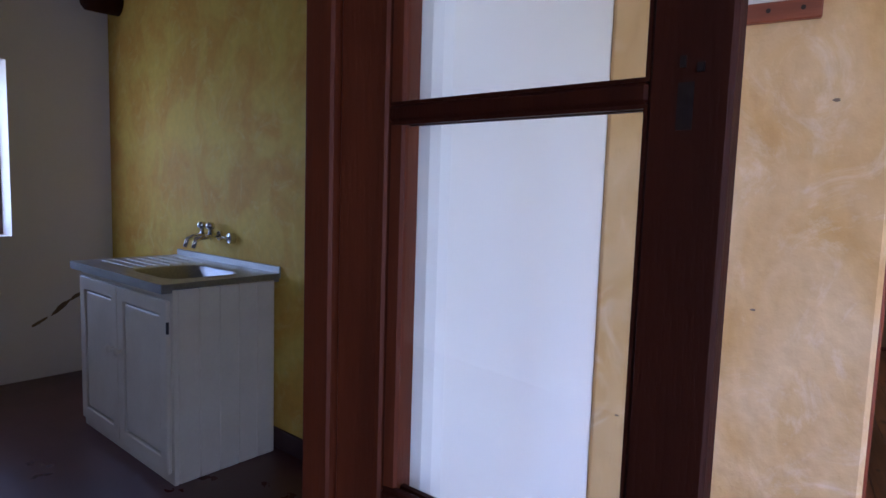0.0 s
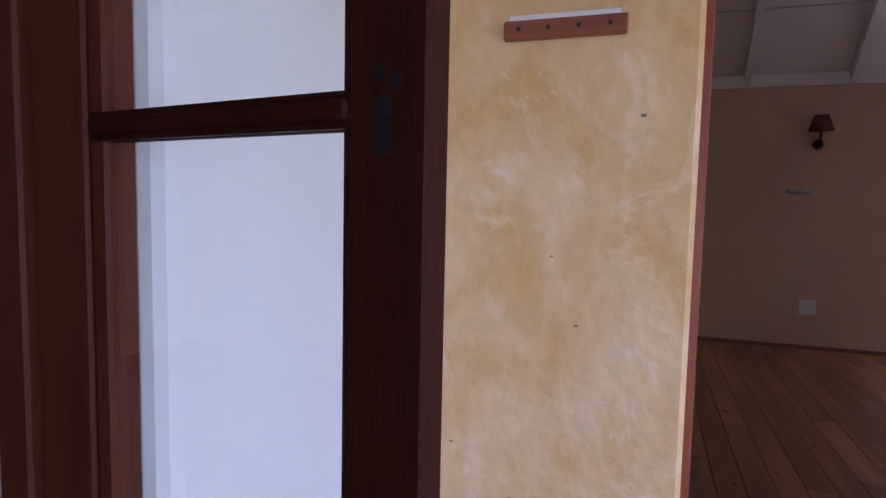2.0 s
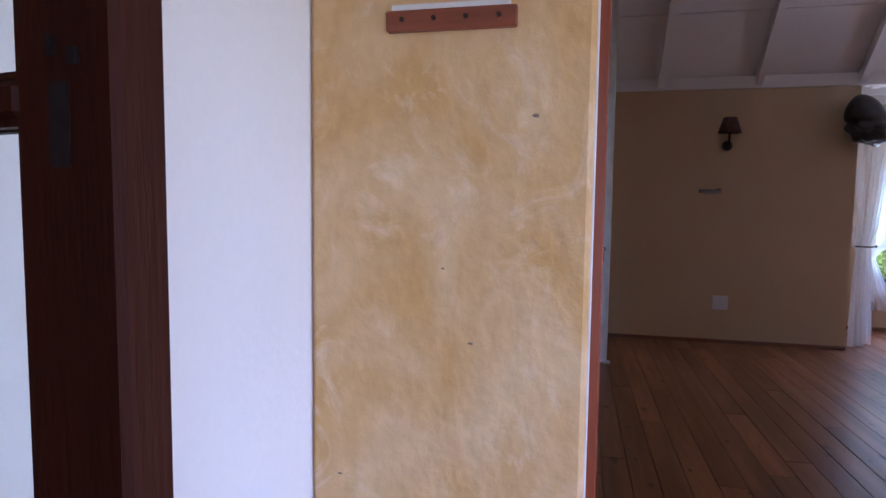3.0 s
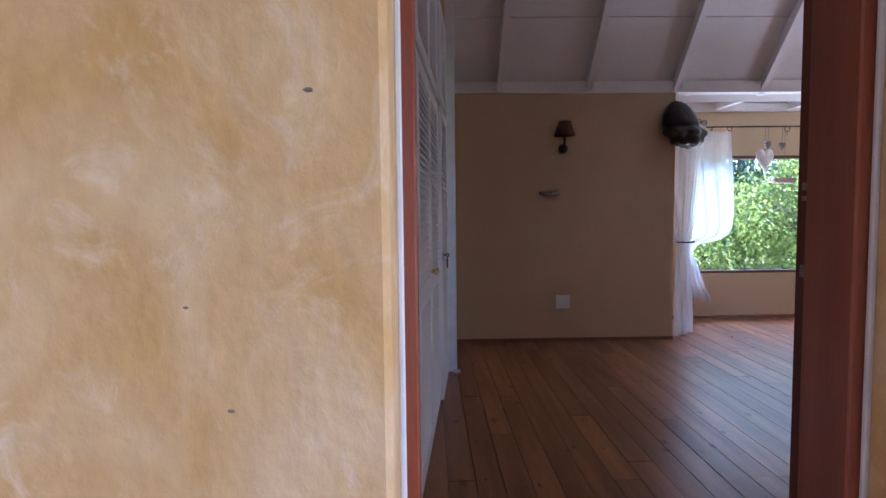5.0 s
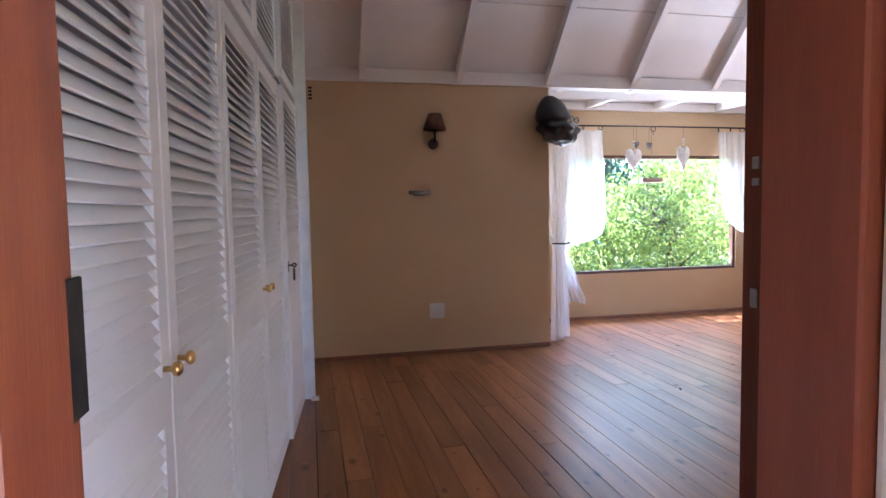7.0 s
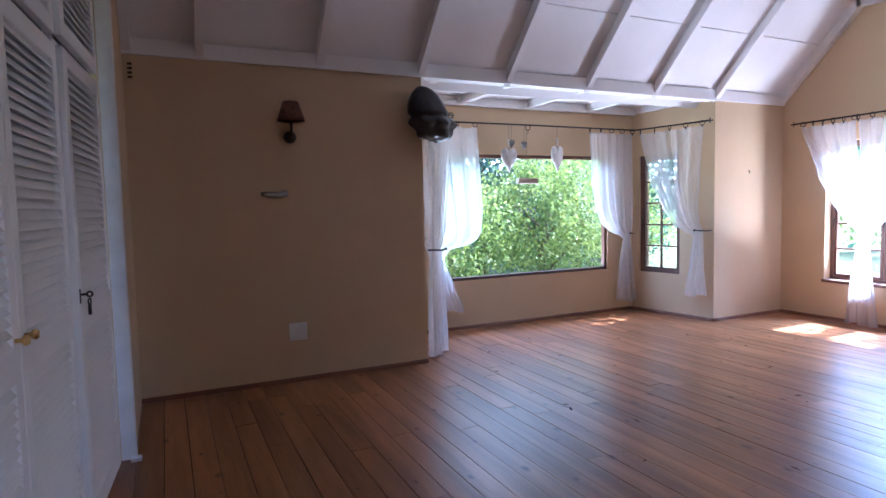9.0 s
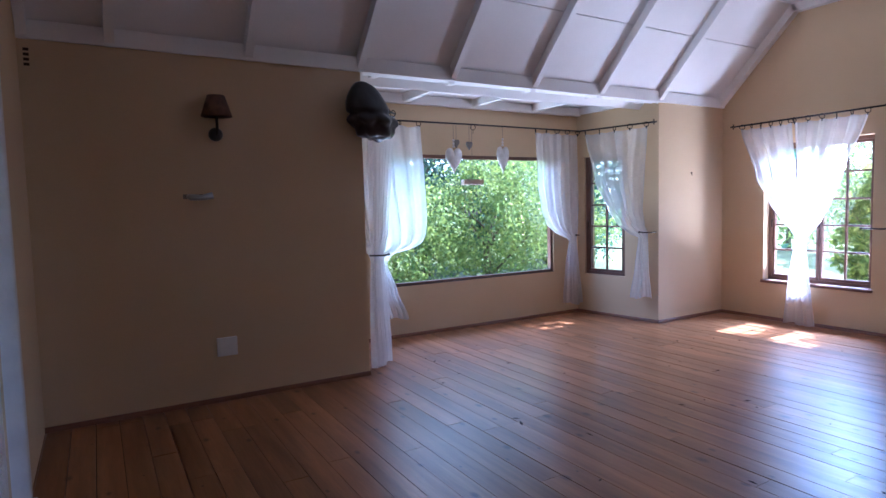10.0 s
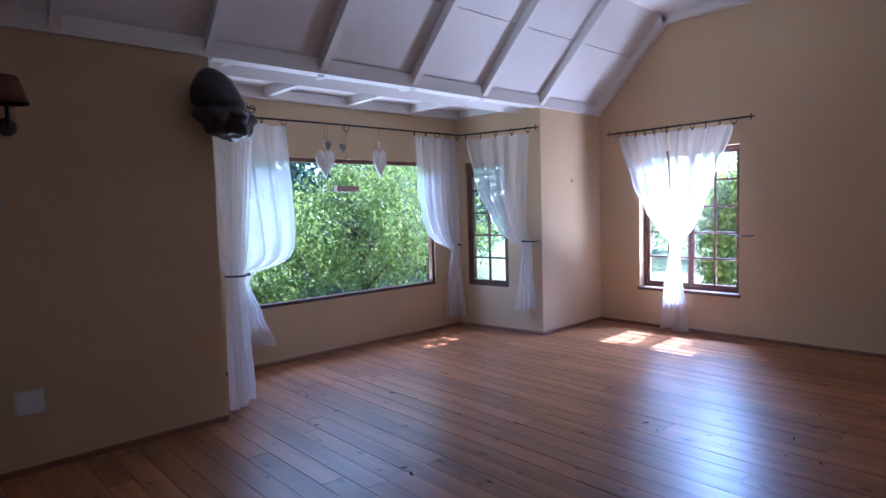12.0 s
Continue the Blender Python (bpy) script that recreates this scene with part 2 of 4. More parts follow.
# ---- mesh helpers ----
def box(bm, a, b, m=None):
    vs = [bm.verts.new((x, y, z)) for z in (a[2], b[2]) for x, y in ((a[0], a[1]), (b[0], a[1]), (b[0], b[1]), (a[0], b[1]))]
    for f in ((3, 2, 1, 0), (4, 5, 6, 7), (0, 1, 5, 4), (1, 2, 6, 5), (2, 3, 7, 6), (3, 0, 4, 7)):
        bm.faces.new([vs[i] for i in f])
    if m is not None:
        for v in vs:
            v.co = m @ v.co
    return vs


def bevelled(bm, width=0.003, segments=1):
    bmesh.ops.bevel(bm, geom=bm.edges[:], offset=width, segments=segments, affect='EDGES', clamp_overlap=True)
    return bm


def boxes(*pairs, bevel=0.0):
    bm = bmesh.new()
    for a, b in pairs:
        box(bm, a, b)
    return bevelled(bm, bevel) if bevel else bm


def tube(bm, points, radius, sides=8, cap=True):
    """A tube along points; radius is a number or one for each point."""
    pts = [Vector(p) for p in points]
    rad = radius if isinstance(radius, (list, tuple)) else [radius] * len(pts)
    rings = []
    up = Vector((0, 0, 1))
    for i, p in enumerate(pts):
        d = (pts[min(i + 1, len(pts) - 1)] - pts[max(i - 1, 0)]).normalized()
        s = d.cross(up)
        if s.length < 0.05:
            s = d.cross(Vector((0, 1, 0)))
        s.normalize()
        w = s.cross(d).normalized()
        rings.append([bm.verts.new(p + rad[i] * (math.cos(k * math.tau / sides) * s + math.sin(k * math.tau / sides) * w)) for k in range(sides)])
    for r0, r1 in zip(rings, rings[1:]):
        for k in range(sides):
            bm.faces.new((r0[k], r0[(k + 1) % sides], r1[(k + 1) % sides], r1[k]))
    if cap:
        bm.faces.new(rings[0][::-1])
        bm.faces.new(rings[-1])
    return bm


def lathe(bm, profile, sides=20, centre=(0, 0, 0)):
    """profile: (radius, z) rows, turned about z."""
    c = Vector(centre)
    rings = [[bm.verts.new(c + Vector((r * math.cos(k * math.tau / sides), r * math.sin(k * math.tau / sides), z))) for k in range(sides)] for r, z in profile]
    for r0, r1 in zip(rings, rings[1:]):
        for k in range(sides):
            bm.faces.new((r0[k], r0[(k + 1) % sides], r1[(k + 1) % sides], r1[k]))
    bm.faces.new(rings[0][::-1])
    bm.faces.new(rings[-1])
    return bm


def torus(bm, centre, axis, radius, thick, n=16, k=6):
    q = Vector((0, 0, 1)).rotation_difference(Vector(axis)).to_matrix()
    c = Vector(centre)
    rings = []
    for i in range(n):
        a = i * math.tau / n
        rings.append([bm.verts.new(c + q @ Vector(((radius + thick * math.cos(b)) * math.cos(a), (radius + thick * math.cos(b)) * math.sin(a), thick * math.sin(b))))
                      for b in (j * math.tau / k for j in range(k))])
    for i in range(n):
        r0, r1 = rings[i], rings[(i + 1) % n]
        for j in range(k):
            bm.faces.new((r0[j], r1[j], r1[(j + 1) % k], r0[(j + 1) % k]))
    return bm


def mesh_of(name, bm, material, smooth=False):
    bmesh.ops.recalc_face_normals(bm, faces=bm.faces[:])
    me = bpy.data.meshes.new(name)
    bm.to_mesh(me)
    bm.free()
    me.materials.append(material)
    if smooth:
        for p in me.polygons:
            p.use_smooth = True
    return me


def part(name, bm, material, parent, label="", smooth=False):
    ob = new(name, mesh_of(name, bm, material, smooth))
    ob.parent = parent
    if label:
        tagged(ob, label)
    return ob


def thing(name, m, label, category, group="", kind=""):
    ob = new(name)
    ob.empty_display_size = 0.1
    ob.matrix_world = m if isinstance(m, Matrix) else Matrix.Translation(m)
    return tagged(ob, label, category, group, kind)


def solid(name, bm, material, label, category, kind="structure", smooth=False, m=None, group=""):
    ob = new(name, mesh_of(name, bm, material, smooth))
    if m is not None:
        ob.matrix_world = m
    return tagged(ob, label, category, group, kind)


def grid_solid(xs, zs, filled, y0, y1):
    """One connected slab over a grid of xs by zs, with holes where filled(i, j) is false."""
    bm = bmesh.new()
    vs = {}

    def vert(i, j, k):
        if (i, j, k) not in vs:
            vs[i, j, k] = bm.verts.new((xs[i], (y0, y1)[k], zs[j]))
        return vs[i, j, k]

    on = {(i, j) for i in range(len(xs) - 1) for j in range(len(zs) - 1) if filled(i, j)}
    for i, j in on:
        for k in (0, 1):
            bm.faces.new([vert(*c, k) for c in ((i, j), (i + 1, j), (i + 1, j + 1), (i, j + 1))])
        for a, b, n in (((i, j), (i + 1, j), (i, j - 1)), ((i + 1, j), (i + 1, j + 1), (i + 1, j)), ((i + 1, j + 1), (i, j + 1), (i, j + 1)), ((i, j + 1), (i, j), (i - 1, j))):
            if n not in on:
                bm.faces.new((vert(*a, 0), vert(*b, 0), vert(*b, 1), vert(*a, 1)))
    bmesh.ops.recalc_face_normals(bm, faces=bm.faces[:])
    return bm


def soft_edges(bm, width):
    sharp = [e for e in bm.edges if len(e.link_faces) == 2 and e.calc_face_angle(0) > 1]
    bmesh.ops.bevel(bm, geom=sharp, offset=width, segments=1, affect='EDGES', clamp_overlap=True)
    return bm


def line_frame(p, q):
    """Local frame of a wall: x runs from p to q, y to its left, z up."""
    return pose(p[0], p[1], 0, 0, 0, math.degrees(math.atan2(q[1] - p[1], q[0] - p[0])))


def wall(name, p, q, thick, height, material, label, openings=(), z0=0.0):
    """A wall whose room face runs from p to q; the room lies to the right of the way, the wall's body to the left."""
    length = math.dist(p, q)
    xs = sorted({0.0, length, *(v for o in openings for v in o[:2])})
    zs = sorted({z0, height, *(v for o in openings for v in o[2:])})

    def filled(i, j):
        x, z = (xs[i] + xs[i + 1]) / 2, (zs[j] + zs[j + 1]) / 2
        return not any(a < x < b and lo < z < hi for a, b, lo, hi in openings)

    bm = grid_solid(xs, zs, filled, 0.0, thick)
    return solid(name, bm, material, label, "wall", m=line_frame(p, q))


# ---- bedroom shell ----
EAVE, FLAT, YB, YN, XG = 2.44, 3.31, 6.565, 1.97, 6.905
BAY0, BAY1, BAYC0, BAYC1 = (2.27, YB), (5.775, YB), (2.42, 7.66), (5.60, 7.66)

wall("wall_back", (0.045, YB), BAY0, 0.25, 2.56, M_TAN, "plain tan plastered wall beside the bay window")
wall("wall_back_right", BAY1, (XG, YB), 0.25, 2.56, M_TAN, "short tan plastered wall between bay and gable")
wall("wall_bay_left", BAY0, BAYC0, 0.25, 2.60, M_TAN, "tan plastered side of the bay")
wall("wall_bay_back", (BAYC0[0] - 0.2, BAYC0[1]), (BAYC1[0] + 0.2, BAYC1[1]), 0.10, 2.60, M_TAN, "tan plastered bay wall below and above the large window",
     [(2.90 - 2.22, 5.21 - 2.22, 0.535, 1.92)])
side_len = math.dist(BAYC1, BAY1)
wall("wall_bay_right", BAYC1, BAY1, 0.20, 2.60, M_TAN, "tan plastered splayed side of the bay with a narrow window", [(0.11, 0.68, 0.49, 1.92)])
wall("wall_gable", (XG, YB + 0.25), (XG, YN - 0.35), 0.25, 3.55, M_TAN, "tan plastered gable wall with a casement window",
     [(YB + 0.25 - 6.05, YB + 0.25 - 4.965, 0.445, 1.965)])
wall("wall_left_stub", (0.045, 5.52), (0.045, YB + 0.25), 0.12, 3.55, M_TAN, "narrow tan plastered wall end beside the wardrobe")
wall("wall_behind_wardrobe", (-0.95, 1.7), (-0.95, 6.8), 0.15, 3.55, M_TAN, "tan wall behind the wardrobes")
wall("wall_above_wardrobe", (-0.24, 1.98), (-0.075, 5.52), 0.10, 3.55, M_TAN, "tan wall above the wardrobes", z0=2.72)

# floor base under the boards, and the ceiling with its rafters
solid("floor_base", boxes(((-1.1, 1.75, -0.16), (7.1, 7.9, -0.026))), M_GAP, "dark sub-floor under pine boards", "floor")


def ceiling():
    bm = bmesh.new()
    run = YB - 5.705
    ang = math.degrees(math.atan2(FLAT - EAVE, run))
    length = math.hypot(FLAT - EAVE, run)
    slopes = [pose(0, YB, EAVE, 180 - ang, 0, 0), pose(0, YN, EAVE, ang, 0, 0)]
    for k, m in enumerate(slopes):
        sgn = -1 if k == 0 else 1
        d = 0.085
        for a, b in ((-0.05, length * 0.60), (length * 0.60 + 0.008, length + 0.10)):
            box(bm, (-1.0, a, sgn * d), (7.1, b, sgn * (d + 0.05)), m)
        box(bm, (-1.0, -0.2, sgn * (d + 0.052)), (7.1, length + 0.14, sgn * (d + 0.10)), m)
        for x in (0.075, 0.538, 1.408, 2.27, 3.13, 4.03, 4.90, 5.785, 6.865):
            w = 0.028 if x < 6.8 else 0.04
            box(bm, (x - w, -0.02, 0), (x + w, length + 0.04, sgn * (d + 0.01)), m)
    box(bm, (-1.0, YN + run - 0.1, FLAT + 0.085), (7.1, YB - run + 0.1, FLAT + 0.2))
    for x in (0.075, 0.538, 1.408, 2.27, 3.13, 4.03, 4.90, 5.785, 6.865):
        w = 0.028 if x < 6.8 else 0.04
        box(bm, (x - w, YN + run - 0.03, FLAT), (x + w, YB - run + 0.03, FLAT + 0.09))
    # wall plates along both eaves
    box(bm, (0.045, YB - 0.022, EAVE + 0.002), (XG, YB + 0.10, EAVE + 0.115))
    box(bm, (-0.3, YN - 0.1, EAVE + 0.002), (XG, YN + 0.022, EAVE + 0.115))
    # bay ceiling with joists
    box(bm, (2.0, YB + 0.05, EAVE + 0.085), (6.1, 8.0, EAVE + 0.17))
    for x in (2.45, 3.20, 4.05, 4.88, 5.62):
        box(bm, (x - 0.03, YB + 0.05, EAVE + 0.004), (x + 0.03, 7.70, EAVE + 0.09))
    box(bm, (2.2, 7.60, EAVE - 0.012), (5.75, 7.66, EAVE + 0.08))
    return solid("ceiling", bm, M_CEIL, "white painted board ceiling with sloping rafters", "ceiling")


ceiling()

# roof outside, and an unseen slab added to shade the gable window's top
roof = bmesh.new()
for m in (pose(0, YB + 0.55, 2.10, 180 - 45.4, 0, 0), pose(0, 1.0, 2.10, 45.4, 0, 0)):
    sgn = -1 if m.translation.y > 4 else 1
    box(roof, (-1.4, 0.55, sgn * 0.16), (7.75, 3.9, sgn * 0.36), m)
solid("roof", roof, M_ROOF, "brown thatched pitched roof over the bedroom", "roof")
solid("bay_roof", boxes(((1.9, 6.9, 2.63), (6.2, 8.15, 2.75))), M_ROOF, "flat roof over the bay", "roof")
solid("gable_shade_slab", boxes(((7.17, 3.9, 2.20), (7.62, 7.0, 2.28))), M_ROOF, "unseen slab added to shade the top of the gable window", "roof")

# ---- wall with the doorway, passage and kitchen shells ----
DX0, DX1 = -0.185, 0.624
solid("wall_doorway", boxes(((-0.82, 1.62, 0), (DX0 - 0.035, 1.935, 3.5)), ((DX0 - 0.035, 1.62, 2.10), (DX1 + 0.035, 1.935, 3.5)),
                            ((DX1 + 0.035, 1.62, 0), (1.75, 1.935, 3.5)), bevel=0.012), M_OCHRE, "mottled ochre limewashed wall beside the doorway", "wall")
solid("wall_doorway_inner", boxes(((-1.0, 1.938, 0), (DX0 - 0.035, YN, 3.5)), ((DX0 - 0.035, 1.938, 2.10), (DX1 + 0.035, YN, 3.5)),
                                  ((DX1 + 0.035, 1.938, 0), (1.75, YN, 3.5))), M_TAN, "tan bedroom side of the doorway wall", "wall")
wwb = bmesh.new()
wp = [(-0.99, 0.776), (-0.852, 0.776), (-0.838, 0.780), (-0.827, 0.790), (-0.82, 0.806), (-0.82, 1.93), (-0.99, 1.93)]
wr = [[wwb.verts.new((x, y, z)) for x, y in wp] for z in (0.0, 3.02)]
for i in range(len(wp)):
    wwb.faces.new((wr[0][i], wr[0][(i + 1) % len(wp)], wr[1][(i + 1) % len(wp)], wr[1][i]))
wwb.faces.new(wr[0][::-1])
wwb.faces.new(wr[1])
solid("wall_white_corner", wwb, M_WHITEWALL, "white painted wall with a rounded plaster corner beside the kitchen doorway", "wall")
solid("wall_white", boxes(((-0.99, -0.16, 2.12), (-0.82, 0.776, 3.0)), ((-1.02, -2.0, 0), (-0.82, -0.16, 3.0))),
      M_WHITEWALL, "white painted wall with the kitchen doorway", "wall")
wall("wall_near", (7.15, YN), (1.75, YN), 0.25, 3.5, M_TAN, "plain tan near wall of the bedroom")
# unseen doorway cut here so the added back fill lamp shines in
wall("wall_passage_back", (-0.82 + 2.57, -1.6), (-0.82, -1.6), 0.2, 3.0, M_WHITEWALL, "white wall behind the start, with an added unseen doorway", [(0.17, 0.99, 0, 2.1)])
# unseen side opening, placed to suit the side fill lamp
wall("wall_passage_right", (1.75, 1.62), (1.75, -1.6), 0.2, 3.0, M_OCHRE, "ochre limewashed passage wall with an added unseen opening", [(0.35, 1.25, 0, 2.1)])
solid("ceiling_passage", boxes(((-1.02, -1.8, 2.6), (1.95, 1.62, 2.7))), M_CEIL, "white passage ceiling", "ceiling")
solid("floor_passage", boxes(((-1.02, -1.8, -0.15), (1.95, 1.74, 0))), M_REDFLOOR, "polished dark red cement floor of the passage", "floor")

KIT = pose(-2.57, 1.655, 0, 0, 0, -10.7)
wall("wall_kitchen_sink", KIT @ Vector((-2.15, 0.53, 0)), KIT @ Vector((1.75, 0.53, 0)), 0.15, 2.95, M_YELLOW, "mottled yellow limewashed kitchen wall")
wall("wall_kitchen_window", KIT @ Vector((-2.0, -4.4, 0)), KIT @ Vector((-2.0, 0.60, 0)), 0.3, 2.95, M_WHITEWALL, "white kitchen wall with a small deep window",
     [(3.45, 4.35, 0.93, 2.0)])
solid("wall_kitchen_near", boxes(((-5.6, -2.0, 0), (-1.02, -1.85, 2.95))), M_WHITEWALL, "white near wall of the kitchen", "wall")
solid("floor_kitchen", boxes(((-5.6, -2.0, -0.15), (-1.02, 2.9, -0.002))), M_REDFLOOR, "polished dark red cement kitchen floor", "floor")
solid("ceiling_kitchen", boxes(((-5.6, -2.0, 2.9), (-1.02, 2.9, 3.0))), M_CEIL, "white kitchen ceiling", "ceiling")

# ---- windows, doors and trim ----
def pane(w, h):
    return boxes(((-w / 2, -0.002, -h / 2), (w / 2, 0.002, h / 2)))


def casement_window(name, m, w, h, casements, cols, rows, label, setback=0.12):
    """A window in its opening; local x along the wall from the opening's lower corner, y outwards, z up."""
    win = thing(name, m @ Matrix.Translation((0, setback, 0)), label, "window", kind="structure")
    f = 0.035
    part("window_frame", soft_edges(grid_solid([0, f, w - f, w], [0, f, h - f, h], lambda i, j: i != 1 or j != 1, -0.03, 0.03), 0.003), M_WINWOOD, win)
    cw = (w - 2 * f) / casements
    for c in range(casements):
        x0, x1 = f + c * cw + 0.002, f + (c + 1) * cw - 0.002
        s = 0.03
        sash = part("casement", soft_edges(grid_solid([x0, x0 + s, x1 - s, x1], [f, f + s, h - f - s, h - f], lambda i, j: i != 1 or j != 1, -0.022, 0.022), 0.003),
                    M_WINWOOD, win)
        ix0, ix1, iz0, iz1 = x0 + s, x1 - s, f + s, h - f - s
        g = 0.010
        pw, ph = (ix1 - ix0) / cols, (iz1 - iz0) / rows
        for i in range(1, cols):
            part("glazing_bar", boxes(((ix0 + i * pw - g, -0.014, iz0), (ix0 + i * pw + g, 0.014, iz1)), bevel=0.002), M_WINWOOD, sash)
        for j in range(1, rows):
            part("glazing_bar", boxes(((ix0, -0.012, iz0 + j * ph - g), (ix1, 0.012, iz0 + j * ph + g)), bevel=0.002), M_WINWOOD, sash)
        pm = mesh_of("pane", pane(pw - 0.004, ph - 0.004), M_GLASS)
        for i in range(cols):
            for j in range(rows):
                o = new("pane", pm)
                o.parent = sash
                o.matrix_basis = Matrix.Translation((ix0 + (i + 0.5) * pw, 0, iz0 + (j + 0.5) * ph))
                o.visible_shadow = False
        stay = bmesh.new()
        tube(stay, [(x0 + 0.015, -0.03, h * 0.45), (x0 + 0.015, -0.055, h * 0.45), (x0 + 0.015, -0.06, h * 0.45 - 0.09)], 0.006, 6)
        part("window_catch", stay, M_BLACK, sash, "black iron catch")
    return win


# large fixed window of the bay
bw = thing("window_1", line_frame(BAYC0, BAYC1) @ Matrix.Translation((0.48, 0.05, 0.535)), "large fixed picture window in a thin brown wooden frame", "window", kind="structure")
W1, H1 = 2.31, 1.385
part("window_frame", soft_edges(grid_solid([0, 0.035, W1 - 0.035, W1], [0, 0.03, H1 - 0.04, H1], lambda i, j: i != 1 or j != 1, -0.03, 0.03), 0.004), M_WINWOOD, bw)
part("pane", boxes(((0.03, 0.0, 0.03), (W1 - 0.03, 0.005, H1 - 0.03))), M_GLASS, bw).visible_shadow = False
part("window_bead", boxes(((0.0, -0.045, -0.012), (W1, -0.031, 0.006))), M_BLACK, bw, "dark bead along the bottom of the frame")

casement_window("window_2", line_frame(BAYC1, BAY1) @ Matrix.Translation((0.11, 0, 0.49)), 0.57, 1.43, 1, 2, 5, "narrow brown wooden casement window with small panes", 0.06)
GAB = line_frame((XG, YB), (XG, YN))
casement_window("window_3", GAB @ Matrix.Translation((YB - 6.05, 0, 0.445)), 1.085, 1.52, 2, 2, 5, "pair of brown wooden casements with small panes", 0.13)
solid("window_sill", boxes(((YB - 6.07, -0.025, 0.415), (YB - 4.945, 0.10, 0.447)), bevel=0.006), M_WINWOOD, "brown wooden sill under the gable window", "sill", m=GAB)
casement_window("window_4", line_frame(KIT @ Vector((-2.0, -4.4, 0)), KIT @ Vector((-2.0, 0.60, 0))) @ Matrix.Translation((3.45, 0, 0.93)), 0.90, 1.07, 2, 1, 2,
                "small dark wooden kitchen window in a deep reveal", 0.22)

# brown door frame between passage and bedroom
df = thing("door_frame", (0, 0, 0), "red-brown varnished wooden frame of the open doorway", "door frame", kind="structure")
for sx, x in ((1, DX0), (-1, DX1)):
    j = bmesh.new()
    box(j, (min(x, x - sx * 0.034), 1.826, 0), (max(x, x - sx * 0.034), 1.974, 2.10))
    jamb = part("jamb", bevelled(j, 0.004), M_MAHOG, df)
    # right rebate takes a darker wood that paints in the recess's shadow
    part("rebate", boxes(((min(x - sx * 0.010, x - sx * 0.034), 1.9745, 0), (max(x - sx * 0.010, x - sx * 0.034), 2.017, 2.10)), bevel=0.003),
         M_MAHOG if sx > 0 else M_JAMBWOOD, jamb, "" if sx > 0 else "jamb rebate with its shadow put into a darker wood")
    part("plaster_bead", boxes(((min(x - sx * 0.024, x - sx * 0.036), 1.813, 0), (max(x - sx * 0.024, x - sx * 0.036), 1.8255, 2.10)), bevel=0.003), M_TRIMWHITE, df, "white painted bead")
part("head", boxes(((DX0, 1.826, 2.065), (DX1, 2.017, 2.10)), bevel=0.004), M_MAHOG, df)
for z, h in ((1.37, 0.008), (1.345, 0.005), (1.19, 0.013)):
    part("worn_latch_spot", boxes(((DX1 + 0.0065, 1.984, z - h), (DX1 + 0.0098, 1.997, z + h)), bevel=0.001), M_STONE, df, "pale worn spot of an old latch plate")
part("strike_plate", boxes(((DX0 - 0.0098, 1.978, 1.10), (DX0 - 0.004, 2.026, 1.25)), bevel=0.001), M_BLACK, df, "dark worn metal hinge plate")

# kitchen doorway: frame, and one glazed leaf standing open
kf = thing("door_frame", (0, 0, 0), "dark brown wooden frame of the kitchen doorway", "door frame", kind="structure")
part("jamb", boxes(((-1.005, 0.720, 0), (-0.955, 0.775, 2.12)), ((-0.955, 0.735, 0), (-0.850, 0.775, 2.12)), bevel=0.004), M_JAMBWOOD, kf)
part("jamb", boxes(((-1.035, -0.17, 0), (-0.865, -0.13, 2.12)), bevel=0.004), M_JAMBWOOD, kf)
part("head", boxes(((-1.035, -0.13, 2.075), (-0.865, 0.720, 2.12)), bevel=0.004), M_JAMBWOOD, kf)
LEAF = pose(-0.890, 0.734, 0.012, 0, 0, math.degrees(math.atan2(0.662 - 0.734, -0.470 + 0.890)))
LW = math.hypot(0.420, 0.072)
leaf = thing("door_1", LEAF, "dark brown glazed wooden door leaf standing open", "door", kind="structure")
S1 = 0.074


def stile(x0, x1):
    return boxes(((x0, 0, 0), (x1, 0.032, 2.05)), bevel=0.004)


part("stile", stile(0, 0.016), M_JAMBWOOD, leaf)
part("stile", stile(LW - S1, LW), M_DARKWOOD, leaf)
RZ = [(0.0, 0.20), (0.835, 0.864), (1.356, 1.377), (1.88, 2.05)]
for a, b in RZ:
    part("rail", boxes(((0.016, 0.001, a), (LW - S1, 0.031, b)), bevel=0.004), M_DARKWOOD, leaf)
for (a, b), (c, d) in zip(RZ, RZ[1:]):
    x0, x1 = 0.016, LW - S1
    bead = bmesh.new()
    t = 0.004
    for y0, y1 in ((0.004, 0.012), (0.020, 0.028)):
        box(bead, (x0, y0, b), (x0 + t, y1, c))
        box(bead, (x1 - t, y0, b), (x1, y1, c))
        box(bead, (x0 + t, y0, b), (x1 - t, y1, b + t))
        box(bead, (x0 + t, y0, c - t), (x1 - t, y1, c))
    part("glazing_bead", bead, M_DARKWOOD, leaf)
    part("pane", boxes(((x0 + 0.002, 0.014, b + 0.002), (x1 - 0.002, 0.018, c - 0.002))), M_GLASS, leaf).visible_shadow = False
lp = bmesh.new()
box(lp, (LW - 0.046, -0.001, 1.330), (LW - 0.032, 0.0, 1.372))
box(lp, (LW - 0.045, -0.003, 1.385), (LW - 0.040, 0.0, 1.395))
box(lp, (LW - 0.030, -0.003, 1.380), (LW - 0.024, 0.0, 1.388))
part("old_latch_mark", lp, mat("worn_bare_wood", (0.030, 0.022, 0.020), 0.6, color2=(0.014, 0.008, 0.007), scale=60, spec=0.1), leaf, "worn patch and screw holes of a removed latch")

